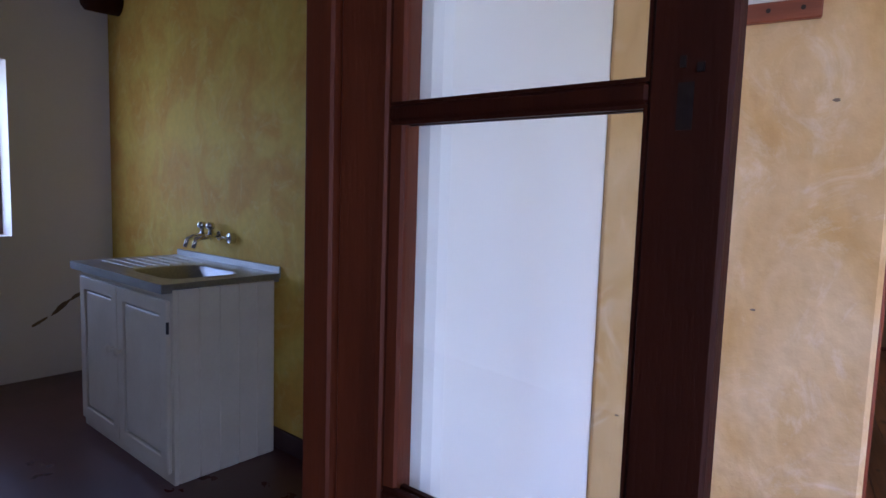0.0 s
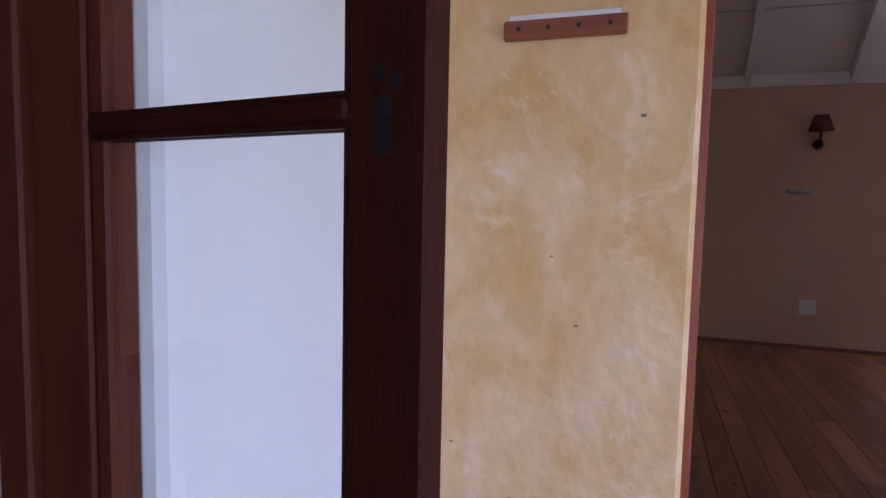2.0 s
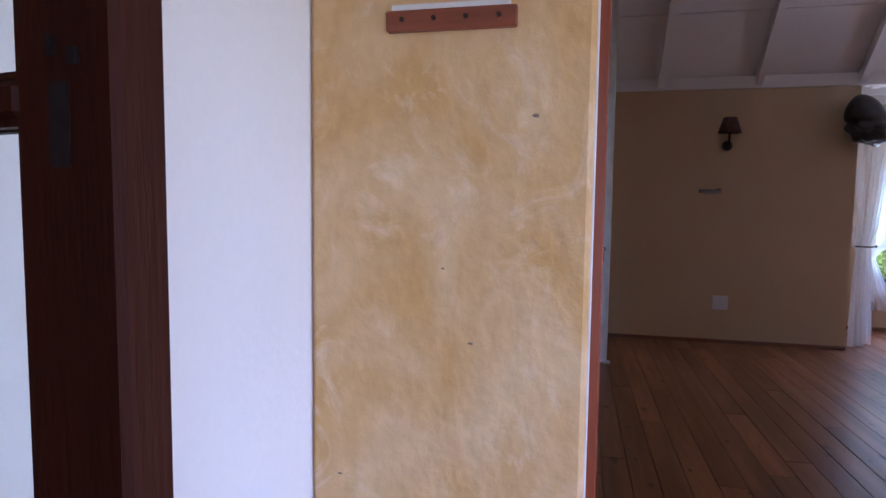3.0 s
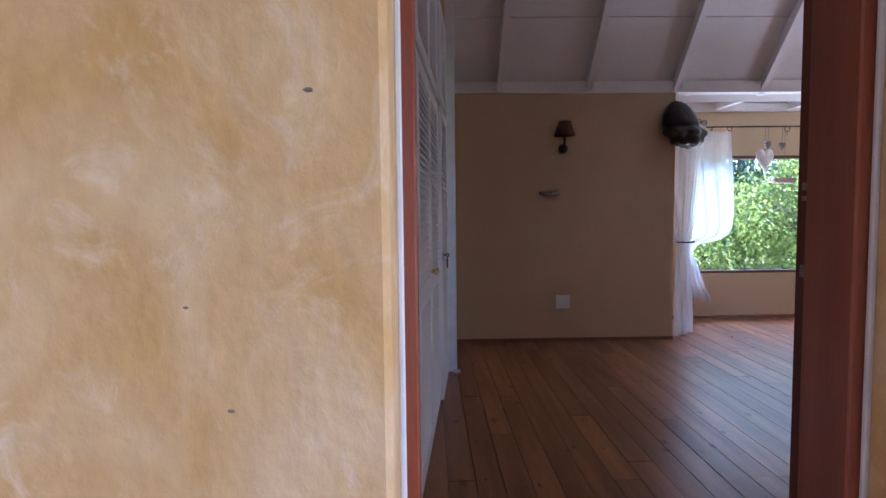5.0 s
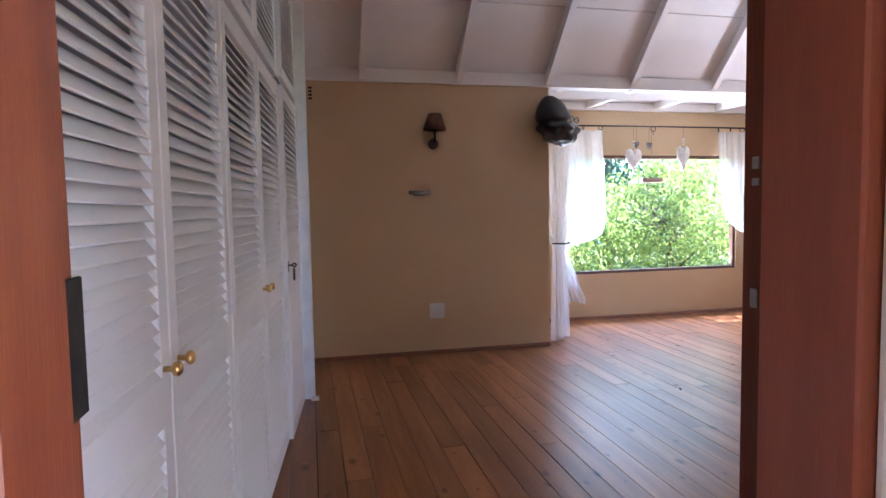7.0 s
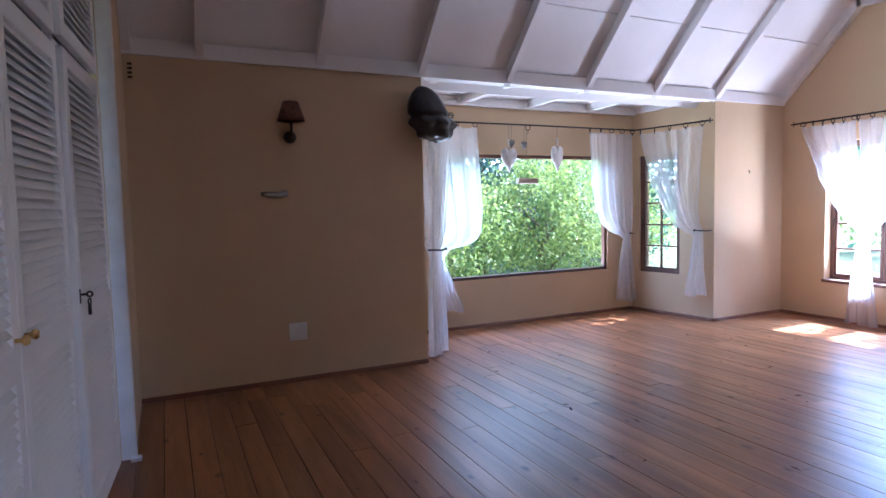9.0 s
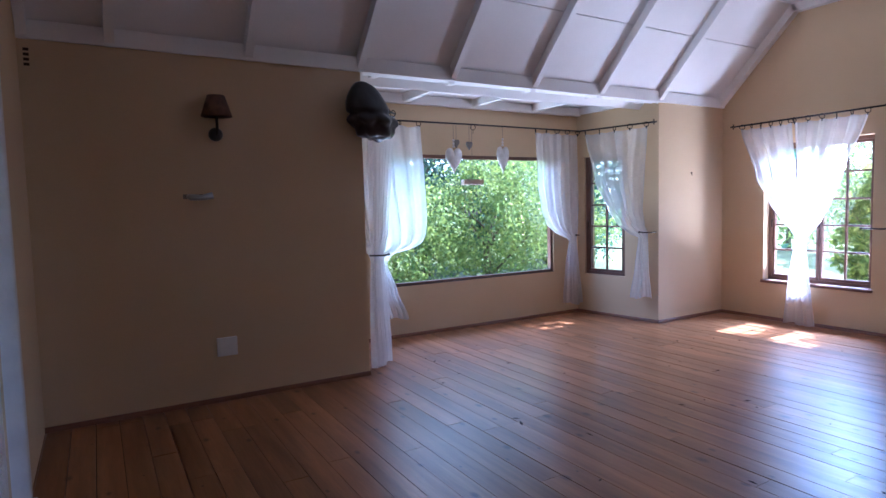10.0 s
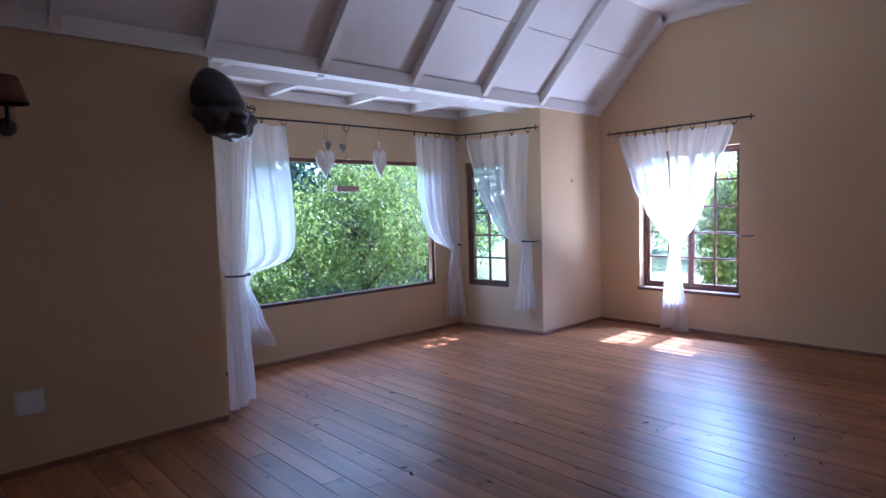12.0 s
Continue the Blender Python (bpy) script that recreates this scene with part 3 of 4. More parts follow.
# skirtings
for nm, p, q in (("a", (0.045, YB), BAY0), ("b", BAYC0, BAYC1), ("c", BAYC1, BAY1), ("d", BAY1, (XG, YB)), ("e", (XG, YB), (XG, 3.56))):
    L = math.dist(p, q)
    bm = bmesh.new()
    prof = ((0, 0), (0, 0.032), (-0.008, 0.032), (-0.018, 0.022), (-0.022, 0.0))
    r0 = [bm.verts.new((0.0, y, z)) for y, z in prof]
    r1 = [bm.verts.new((L, y, z)) for y, z in prof]
    for i in range(4):
        bm.faces.new((r0[i], r0[i + 1], r1[i + 1], r1[i]))
    solid("baseboard", bm, M_SKIRT, "thin brown quarter-round wooden skirting", "skirting", m=line_frame(p, q) @ Matrix.Translation((0, -0.001, 0)))
solid("baseboard", boxes(((-2.0, 0.515, 0), (1.6, 0.529, 0.10)), bevel=0.003), mat("dark_painted_skirting", (0.05, 0.022, 0.02), 0.5), "dark painted skirting of the kitchen", "skirting", m=KIT)
solid("trim", boxes(((-0.02, 5.512, 0), (0.052, 5.519, 3.2)), ((0.046, 5.519, 0), (0.056, 5.56, 3.2)), bevel=0.002), M_TRIMWHITE, "white timber corner strip beside the wardrobe", "trim")
solid("trim", boxes(((0.025, 5.46, 0.0), (0.080, 5.511, 0.022)), bevel=0.004), M_TRIMWHITE, "white block at the foot of the corner strip", "trim")
vent = bmesh.new()
for k in range(4):
    box(vent, (0.075, YB - 0.004, 2.28 + k * 0.03), (0.105, YB - 0.001, 2.297 + k * 0.03))
solid("vent_slots", vent, M_GAP, "dark ventilation slots high in the tan wall", "vent")
nk = bmesh.new()
tube(nk, [(6.32, YB + 0.002, 1.68), (6.32, YB - 0.015, 1.68)], 0.006, 6)
box(nk, (6.317, YB - 0.017, 1.65), (6.323, YB - 0.012, 1.685))
solid("wall_hook", nk, M_BLACK, "small dark nail hook in the wall", "hook", kind="")
rnd = random.Random(5)
for i, (x, z, r) in enumerate(((-0.334, 1.503, 0.005), (-0.459, 1.034, 0.004), (-0.60, 0.60, 0.005), (-0.52, 1.19, 0.003), (-0.75, 0.72, 0.004))):
    mk = bmesh.new()
    bmesh.ops.create_icosphere(mk, subdivisions=2, radius=r)
    for v in mk.verts:
        v.co = Vector((v.co.x * rnd.uniform(0.9, 1.8), v.co.y * 0.25, v.co.z * rnd.uniform(0.5, 0.9)))
    solid("plaster_chip", mk, M_MARK, "small dark chip in the ochre plaster", "chip", kind="", m=Matrix.Translation((x, 1.6195, z)), group="chips in the plaster")


# ---- bedroom: wardrobes ----
def wardrobe(m, doors, label, knobs, key=False):
    """doors: (start, end) along the front; local x along the front, y into the body, z up."""
    w0, w1 = doors[0][0], doors[-1][1]
    wd = thing("wardrobe", m, label, "wardrobe", "built-in louvred wardrobes")
    T = 0.022
    for nm, pa, pz in (("side_panel", (w0, 0.02, 0.0), (w0 + T, 0.58, 2.72)), ("side_panel", (w1 - T, 0.02, 0.0), (w1, 0.58, 2.72)),
                       ("back_panel", (w0 + T, 0.56, 0.0), (w1 - T, 0.58, 2.72)), ("plinth_shelf", (w0 + T, 0.02, 0.0), (w1 - T, 0.56, 0.05)),
                       ("shelf", (w0 + T, 0.02, 2.02), (w1 - T, 0.56, 2.05)), ("top_panel", (w0 + T, 0.02, 2.69), (w1 - T, 0.56, 2.72))):
        part(nm, boxes((pa, pz)), M_WHITE, wd)
    for a, b in doors:
        st = 0.062
        for kind, z0, z1, bands in (("door", 0.03, 2.015, ((0.13, 0.86), (0.965, 1.945))), ("top_door", 2.055, 2.70, ((2.12, 2.63),))):
            zs = [z0] + [v for bd in bands for v in bd] + [z1]
            d = grid_solid([a + 0.002, a + st, b - st, b - 0.002], zs, lambda i, j: i != 1 or j % 2 == 0, -0.018, 0.012)
            door = part(kind, soft_edges(d, 0.003), M_WHITE, wd)
            sm = mesh_of("slat", boxes(((-(b - a) / 2 + st - 0.004, -0.0225, -0.003), ((b - a) / 2 - st + 0.004, 0.0225, 0.003)), bevel=0.002), M_WHITE)
            for lo, hi in bands:
                n = int((hi - lo) / 0.0335)
                for i in range(n):
                    o = new("slat", sm)
                    o.parent = door
                    o.matrix_basis = Matrix.Translation(((a + b) / 2, -0.004, lo + (i + 0.5) * (hi - lo) / n)) @ pose(0, 0, 0, 54, 0, 0)
    for x, z in knobs:
        k = bmesh.new()
        lathe(k, [(0.007, 0), (0.007, 0.016), (0.015, 0.022), (0.017, 0.03), (0.012, 0.037), (0.003, 0.039)], 14)
        for v in k.verts:
            v.co = Vector((x + v.co.x, -0.018 - v.co.z, z + v.co.y))
        part("knob", k, M_BRASS, wd, "small brass knob", True)
    if key:
        x = w0 + 0.035
        part("lock_plate", boxes(((w0 + 0.01, -0.021, 0.985), (w0 + 0.026, -0.018, 1.045)), bevel=0.001), M_BLACK, wd, "dark keyhole plate")
        kk = bmesh.new()
        tube(kk, [(x, -0.018, 1.02), (x, -0.042, 1.02)], 0.005, 8)
        torus(kk, (x, -0.050, 1.02), (1, 0, 0), 0.010, 0.004)
        torus(kk, (x, -0.048, 0.99), (0.2, 1, 0), 0.013, 0.003)
        box(kk, (x - 0.010, -0.053, 0.935), (x + 0.010, -0.043, 0.978))
        part("key", kk, M_BLACK, wd, "dark key with a second key hanging in the lock")
    return wd


WA = math.degrees(math.atan2(5.42 - 2.08, -0.055 + 0.325))
WM = pose(-0.325, 2.08, 0, 0, 0, WA)
wardrobe(WM, [(0.0, 0.632), (0.634, 1.27)], "white painted louvred double wardrobe beside the doorway", [(0.585, 0.985), (0.685, 0.985)])
wardrobe(WM, [(1.28, 1.95), (1.952, 2.62)], "white painted louvred double wardrobe with brass knobs", [(1.995, 0.985), (1.905, 0.985)])
wardrobe(WM @ Matrix.Translation((0, -0.022, 0)), [(2.63, 3.34)], "white painted louvred wardrobe with a key in its lock", [], True)


# ---- curtains ----
def rod_thing(points, label, finials):
    m = Matrix.Translation(points[0])
    r = thing("curtain_rod", m, label, "curtain rod")
    o = Vector(points[0])
    bm = bmesh.new()
    tube(bm, [Vector(p) - o for p in points], 0.009, 8)
    part("rod", bm, M_BLACK, r, smooth=True)
    for p, d in finials:
        f = bmesh.new()
        c = Vector(p) - o
        for ax in ((0, 0, 1), Vector(d).cross(Vector((0, 0, 1))).normalized()):
            a = Vector(ax)
            tube(f, [c - a * 0.028, c - a * 0.012, c, c + a * 0.012, c + a * 0.028], [0.009, 0.004, 0.008, 0.004, 0.009], 6)
        tube(f, [c - Vector(d) * 0.03, c, c + Vector(d) * 0.02, c + Vector(d) * 0.034], [0.008, 0.011, 0.004, 0.010], 6)
        part("finial", f, M_BLACK, r, "cross-shaped iron finial")
    return r


def keyed(keys, z):
    for k0, k1 in zip(keys, keys[1:]):
        if z <= k0[0] and z >= k1[0]:
            t = (k0[0] - z) / max(1e-6, k0[0] - k1[0])
            t = t * t * (3 - 2 * t) * 0.5 + t * 0.5
            return [a + (b - a) * t for a, b in zip(k0[1:], k1[1:])]
    return list(keys[-1][1:])


def curtain(m, keys, pleats, label, seed, depth=-0.09, rings=5, tie=None):
    """keys: rows of height, start and end along the rod, and pleat depth, from the top down."""
    c = thing("curtain", m, label, "curtain", "sheer curtains")
    rn = random.Random(seed)
    ph = [rn.uniform(0, 6.28) for _ in range(6)]
    bm = bmesh.new()
    nu, nv = 84, 64
    ztop, zbot = keys[0][0], keys[-1][0]
    grid = []
    for j in range(nv + 1):
        v = j / nv
        z = ztop + (zbot - ztop) * v
        x0, x1, amp = keyed(keys, z)
        row = []
        for i in range(nu + 1):
            u = i / nu
            wob = 0.35 * math.sin(u * 5 + ph[0] + v * 3) + 0.25 * math.sin(u * 11 + ph[1] - v * 4)
            a = u * pleats * math.tau + wob * 1.6 + ph[2]
            y = depth + amp * (math.sin(a) + 0.35 * math.sin(2.3 * a + ph[3]) + 0.5 * math.sin(u * 4 + ph[4] + v * 5))
            zz = z
            if j == 0:
                zz -= 0.012 * (1 - math.cos(u * (rings - 1) * math.tau)) * 0.5
            if j == nv:
                zz += 0.02 * math.sin(u * 7 + ph[5])
            row.append(bm.verts.new((x0 + (x1 - x0) * u + amp * 0.25 * math.cos(a), y, max(zz, 0.006))))
        grid.append(row)
    for j in range(nv):
        for i in range(nu):
            bm.faces.new((grid[j][i], grid[j][i + 1], grid[j + 1][i + 1], grid[j + 1][i]))
    part("fabric", bm, M_SHEER, c, smooth=True)
    x0, x1 = keys[0][1], keys[0][2]
    for k in range(rings):
        rb = bmesh.new()
        x = x0 + (x1 - x0) * (k + 0.02) / (rings - 1) * 0.98
        torus(rb, (x, depth, ztop + 0.026), (1, rn.uniform(-1.2, 1.2), rn.uniform(-0.2, 0.2)), 0.027, 0.0042)
        box(rb, (x - 0.004, depth - 0.004, ztop - 0.02), (x + 0.004, depth + 0.004, ztop + 0.01))
        part("ring", rb, M_BLACK, c, smooth=True)
    if tie:
        tb = bmesh.new()
        torus(tb, (tie[0], depth, tie[1]), (0.15, 0.1, 1), tie[2], 0.016, 18, 8)
        part("tie", tb, M_SHEER, c, "knotted sheer tie", True)
    return c


BB, BS = line_frame(BAYC0, BAYC1), line_frame(BAYC1, BAY1)
BL = line_frame((2.335, 6.665), (2.83, 7.13))
ZR = 2.195
curtain(BL, [(ZR, 0.02, 0.62, 0.020), (1.6, 0.02, 0.46, 0.022), (1.15, 0.02, 0.34, 0.022), (0.98, 0.03, 0.22, 0.016), (0.6, 0.02, 0.26, 0.022), (0.008, 0.02, 0.31, 0.028)],
        6, "white sheer curtain tied back at the bay's edge", 1, -0.02, 5)
curtain(BB, [(ZR, 0.06, 0.92, 0.018), (1.6, 0.08, 0.95, 0.022), (1.25, 0.12, 0.97, 0.028), (1.08, 0.16, 0.96, 0.034), (1.00, 0.20, 0.92, 0.038), (0.94, 0.26, 0.82, 0.038), (0.89, 0.32, 0.56, 0.03),
             (0.80, 0.34, 0.50, 0.024), (0.5, 0.36, 0.62, 0.026), (0.22, 0.40, 0.74, 0.03)], 5, "white sheer curtain bunched into a holdback before the large window", 2, -0.09, 5)
curtain(BB, [(ZR, 2.45, 3.12, 0.016), (1.6, 2.47, 3.13, 0.022), (1.30, 2.53, 3.13, 0.028), (1.12, 2.62, 3.11, 0.034), (1.02, 2.74, 3.08, 0.034), (0.97, 2.86, 3.07, 0.026), (0.92, 2.97, 3.06, 0.016),
             (0.6, 2.93, 3.10, 0.022), (0.13, 2.89, 3.17, 0.03)], 5, "white sheer curtain gathered beside the large window's end", 3, -0.09, 5)
curtain(BS, [(ZR - 0.01, 0.19, 1.02, 0.016), (1.6, 0.32, 0.98, 0.022), (1.28, 0.50, 0.96, 0.028), (1.10, 0.64, 0.98, 0.030), (1.01, 0.79, 1.02, 0.026), (0.96, 0.92, 1.02, 0.018),
             (0.62, 0.87, 1.03, 0.02), (0.28, 0.80, 1.07, 0.026)], 4, "white sheer curtain drawn aside on the narrow bay window", 4, -0.085, 5)
curtain(GAB, [(2.155, 0.30, 0.86, 0.016), (1.6, 0.50, 0.92, 0.024), (1.3, 0.66, 1.00, 0.030), (1.12, 0.78, 1.02, 0.030), (1.02, 0.88, 1.03, 0.022), (0.93, 0.94, 1.03, 0.016), (0.5, 0.85, 1.08, 0.022),
              (0.008, 0.81, 1.14, 0.03)], 4, "white sheer floor-length curtain knotted before the gable window", 5, -0.09, 6, (0.98, 0.93, 0.05))
curtain(GAB, [(2.155, 0.90, 1.60, 0.016), (1.6, 0.93, 1.40, 0.024), (1.3, 0.95, 1.28, 0.030), (1.12, 0.95, 1.18, 0.030), (1.02, 0.94, 1.10, 0.022), (0.93, 0.94, 1.03, 0.014), (0.6, 0.90, 1.06, 0.02),
              (0.25, 0.88, 1.10, 0.026)], 5, "white sheer curtain swept to the knot on the gable window", 6, -0.12, 6)
pb = [BB @ Vector((0.02, -0.09, ZR + 0.045)), BB @ Vector((1.5, -0.09, ZR + 0.05)), BB @ Vector((3.12, -0.09, ZR + 0.045))]
rod_thing(pb, "thin black iron curtain rod across the bay", [])
ps = [BS @ Vector((0.05, -0.085, ZR + 0.04)), BS @ Vector((1.10, -0.085, ZR + 0.03))]
rod_thing(ps, "thin black iron curtain rod over the narrow window", [(ps[1], (ps[1] - ps[0]).normalized())])
pg = [GAB @ Vector((0.20, -0.10, 2.195)), GAB @ Vector((1.74, -0.10, 2.205))]
rod_thing(pg, "black iron curtain rod with cross finials over the gable window", [(pg[0], (pg[0] - pg[1]).normalized()), (pg[1], (pg[1] - pg[0]).normalized())])
rod_thing([BL @ Vector((0.0, -0.02, ZR + 0.03)), BL @ Vector((0.66, -0.02, ZR + 0.03))], "short black iron curtain rod at the bay's side", [])
for m, x, z, run in ((GAB, 1.74, 1.05, -0.18), (BS, 1.08, 1.02, -0.13), (BB, 3.10, 0.97, -0.06), (BB, 0.32, 0.98, 0.10), (BL, 0.02, 0.97, 0.10)):
    hb = bmesh.new()
    tube(hb, [(0, 0.0, 0), (0, -0.10, 0), (run * 0.15, -0.125, 0), (run, -0.13, 0.004)], 0.0075, 8)
    bmesh.ops.create_uvsphere(hb, u_segments=8, v_segments=6, radius=0.013, matrix=Matrix.Translation((run, -0.13, 0.004)))
    solid("curtain_holdback", hb, M_BLACK, "black iron curtain holdback on the wall", "holdback", "", True, m @ Matrix.Translation((x, 0, z)), "curtain holdbacks")


# ---- hanging ornaments of the bay ----
def heart_shape(w, h, t):
    bm = bmesh.new()
    n = 28
    front, back = [], []
    for i in range(n):
        a = i / n * math.tau
        x = 16 * math.sin(a) ** 3 / 16 * w / 2
        zz = (13 * math.cos(a) - 5 * math.cos(2 * a) - 2 * math.cos(3 * a) - math.cos(4 * a))
        zz = (zz + 17) / 29 * h - h
        front.append(bm.verts.new((x, -t / 2, zz)))
        back.append(bm.verts.new((x, t / 2, zz)))
    cf, cb = bm.verts.new((0, -t, -h * 0.45)), bm.verts.new((0, t, -h * 0.45))
    for i in range(n):
        j = (i + 1) % n
        bm.faces.new((front[i], front[j], back[j], back[i]))
        bm.faces.new((front[j], front[i], cf))
        bm.faces.new((back[i], back[j], cb))
    return bm


for x, z, w, h, mt, lab in ((1.33, 1.985, 0.20, 0.27, M_HEARTW, "whitewashed wooden heart hanging from the curtain rod"),
                            (1.98, 2.02, 0.16, 0.30, M_HEARTW, "long whitewashed wooden heart hanging from the curtain rod"),
                            (1.365, 2.075, 0.07, 0.09, M_STONE, "small grey stone heart on a thread"),
                            (1.53, 2.06, 0.075, 0.09, M_STONE, "small brown stone heart on a thread")):
    h0 = thing("hanging_heart", BB @ Matrix.Translation((x, -0.085, z)), lab, "ornament", "hearts on the rod")
    part("heart", heart_shape(w, h, 0.022), mt, h0, smooth=True)
    sb = bmesh.new()
    tube(sb, [(0, 0, -0.02), (0, 0, ZR + 0.04 - z)], 0.0022, 6)
    part("thread", sb, M_STONE, h0)
    if mt is M_HEARTW:
        for k in range(3):
            bd = bmesh.new()
            bmesh.ops.create_uvsphere(bd, u_segments=10, v_segments=8, radius=0.014, matrix=Matrix.Translation((0, 0, 0.015 + k * 0.032)))
            part("bead", bd, M_HEARTW, h0, smooth=True)
rg = thing("curtain_ring", BB @ Matrix.Translation((1.58, -0.09, ZR + 0.02)), "loose black iron ring on the curtain rod", "ring")
tb = bmesh.new()
torus(tb, (0, 0, 0), (0.3, 1, 0), 0.028, 0.004)
tube(tb, [(0.0, 0, -0.03), (0.0, 0, -0.07)], 0.003, 6)
part("hoop", tb, M_BLACK, rg, smooth=True)
ch = thing("wind_chime", (3.98, 7.57, 1.62), "pale wooden wind chime with small hanging drops", "wind chime")
part("bar", boxes(((-0.13, -0.03, -0.03), (0.13, 0.03, 0.03)), bevel=0.006), mat("pale_bare_wood", (0.55, 0.42, 0.33), 0.6, scale=8, mix=0.3, stretch=(1, 6, 6)), ch)
for k in range(5):
    x = -0.10 + k * 0.05
    cb = bmesh.new()
    tube(cb, [(x, 0, -0.03), (x, 0, -0.30 - 0.02 * (k % 2))], 0.0015, 5)
    part("thread", cb, M_STONE, ch)
    db = bmesh.new()
    lathe(db, [(0.003, 0), (0.011, -0.015), (0.012, -0.03), (0.004, -0.045)], 10, (x, 0, -0.30 - 0.02 * (k % 2)))
    part("drop", db, M_STONE, ch, smooth=True)
tb = bmesh.new()
tube(tb, [(0, 0, 0.02), (0, 0, ZR + 0.04 - 1.62)], 0.002, 5)
part("cord", tb, M_STONE, ch)


# ---- things on the back wall ----
sc = thing("wall_lamp", (1.155, YB - 0.10, 1.905), "dark wall lamp with a brown hide shade, unlit", "wall lamp")
sb = bmesh.new()
lathe(sb, [(0.103, 0.115), (0.058, 0.255), (0.054, 0.255), (0.099, 0.115)], 28)
part("shade", sb, M_SHADE, sc, "conical brown hide shade", True)
sb = bmesh.new()
tube(sb, [(0, 0.10, 0.0), (0, 0.03, -0.005), (0, 0.005, 0.02), (0, 0, 0.06), (0, 0, 0.17)], 0.010, 10)
part("arm", sb, M_BLACK, sc, smooth=True)
sb = bmesh.new()
bmesh.ops.create_uvsphere(sb, u_segments=18, v_segments=12, radius=0.048, matrix=Matrix.Translation((0, 0.075, 0.0)))
part("wall_boss", sb, M_CARVED, sc, "round dark wall boss", True)
sb = bmesh.new()
lathe(sb, [(0.02, 0.15), (0.028, 0.18), (0.03, 0.21), (0.016, 0.24), (0.004, 0.245)], 14)
part("bulb", sb, M_PLASTIC, sc, smooth=True)
br = thing("wall_bracket", (1.02, YB, 1.475), "small empty metal wall bracket with a wooden peg", "bracket")
part("plate", boxes(((-0.095, -0.012, -0.016), (0.035, 0.0, 0.016)), bevel=0.003), M_STONE, br)
sb = bmesh.new()
tube(sb, [(-0.06, -0.01, 0), (-0.05, -0.05, -0.006), (0.02, -0.055, -0.010), (0.09, -0.05, 0.006)], [0.017, 0.022, 0.018, 0.024], 12)
part("bar", sb, M_STEEL, br, smooth=True)
so = thing("wall_socket", (1.165, YB, 0.395), "white plastic wall socket plate", "socket")
part("plate", boxes(((-0.070, -0.010, -0.068), (0.070, 0.0, 0.068)), bevel=0.004), M_PLASTIC, so)
part("cover", boxes(((-0.055, -0.014, -0.052), (0.055, -0.0105, 0.052)), bevel=0.002), M_PLASTIC, so)

# carved dark head at the corner of the bay
bm = bmesh.new()
bmesh.ops.create_icosphere(bm, subdivisions=5, radius=1.0)
for v in bm.verts:
    p = v.co.copy()
    turn = math.atan2(p.y, p.x)
    low = min(1.0, max(0.0, (-0.02 - p.z) * 4.0))
    r = 1.0 + 0.05 * noise.noise(p * 1.4) + 0.012 * noise.noise(p * 7)
    r -= 0.16 * math.exp(-((p.z + 0.10) / 0.07) ** 2)
    r += low * (0.10 + 0.13 * math.sin(7 * turn + 2.0 * p.z) * (1 + p.z) + 0.10 * abs(noise.noise(p * 3.4 + Vector((3, 1, 7)))) + 0.06 * math.sin(15 * p.z))
    dome = max(0.0, p.z)
    v.co = Vector((p.x * r * (0.180 - 0.022 * dome) - 0.060 * p.z + 0.015 * low, p.y * r * 0.145, p.z * r * (0.225 if p.z > 0 else 0.205)))
solid("carved_mask", bm, M_CARVED, "large black carved wooden mask hung on the wall corner", "mask", "", True, pose(2.275, YB - 0.13, 2.110, 0, 0, 12))

# ---- passage: peg rail ----
pr = thing("peg_rail", (-0.508, 1.62, 1.696), "orange-brown wooden peg rail with empty peg holes", "peg rail")
part("rail", boxes(((-0.134, -0.018, -0.021), (0.134, 0.0, 0.021)), bevel=0.003), M_PEG, pr)
for k in range(4):
    pb_ = bmesh.new()
    tube(pb_, [(-0.10 + k * 0.066, -0.0175, 0.002), (-0.10 + k * 0.066, -0.021, 0.002)], 0.005, 8)
    part("peg_hole", pb_, M_GAP, pr)
part("paint_edge", boxes(((-0.126, -0.006, 0.0215), (0.12, 0.0, 0.036)), bevel=0.002), M_TRIMWHITE, pr, "pale plaster edge above the rail")

# ---- kitchen ----
sk = thing("sink_cabinet", KIT, "cream painted wooden sink cabinet with two panelled doors", "cabinet")
CW, CD, CH = 1.00, 0.49, 0.845
for nm, pa, pz in (("side_panel", (-CW, 0.02, 0.0), (-CW + 0.02, CD, CH)), ("back_panel", (-CW + 0.02, CD - 0.02, 0), (-0.02, CD, CH)),
                   ("shelf", (-CW + 0.02, 0.02, 0.05), (-0.02, CD - 0.02, 0.07))):
    part(nm, boxes((pa, pz), bevel=0.002), M_CREAM, sk)
part("face_frame", soft_edges(grid_solid([-CW, -CW + 0.045, -0.045, 0.0], [0.0, 0.06, CH - 0.05, CH], lambda i, j: i != 1 or j != 1, 0.0, 0.02), 0.002), M_CREAM, sk)
bd = mesh_of("board", boxes(((0, -0.0465, 0), (0.018, 0.0465, CH - 0.001)), bevel=0.004), M_CREAM)
for k in range(5):
    o = new("board", bd)
    o.parent = sk
    o.matrix_basis = Matrix.Translation((-0.018, 0.0215 + 0.0465 + k * 0.0935, 0))
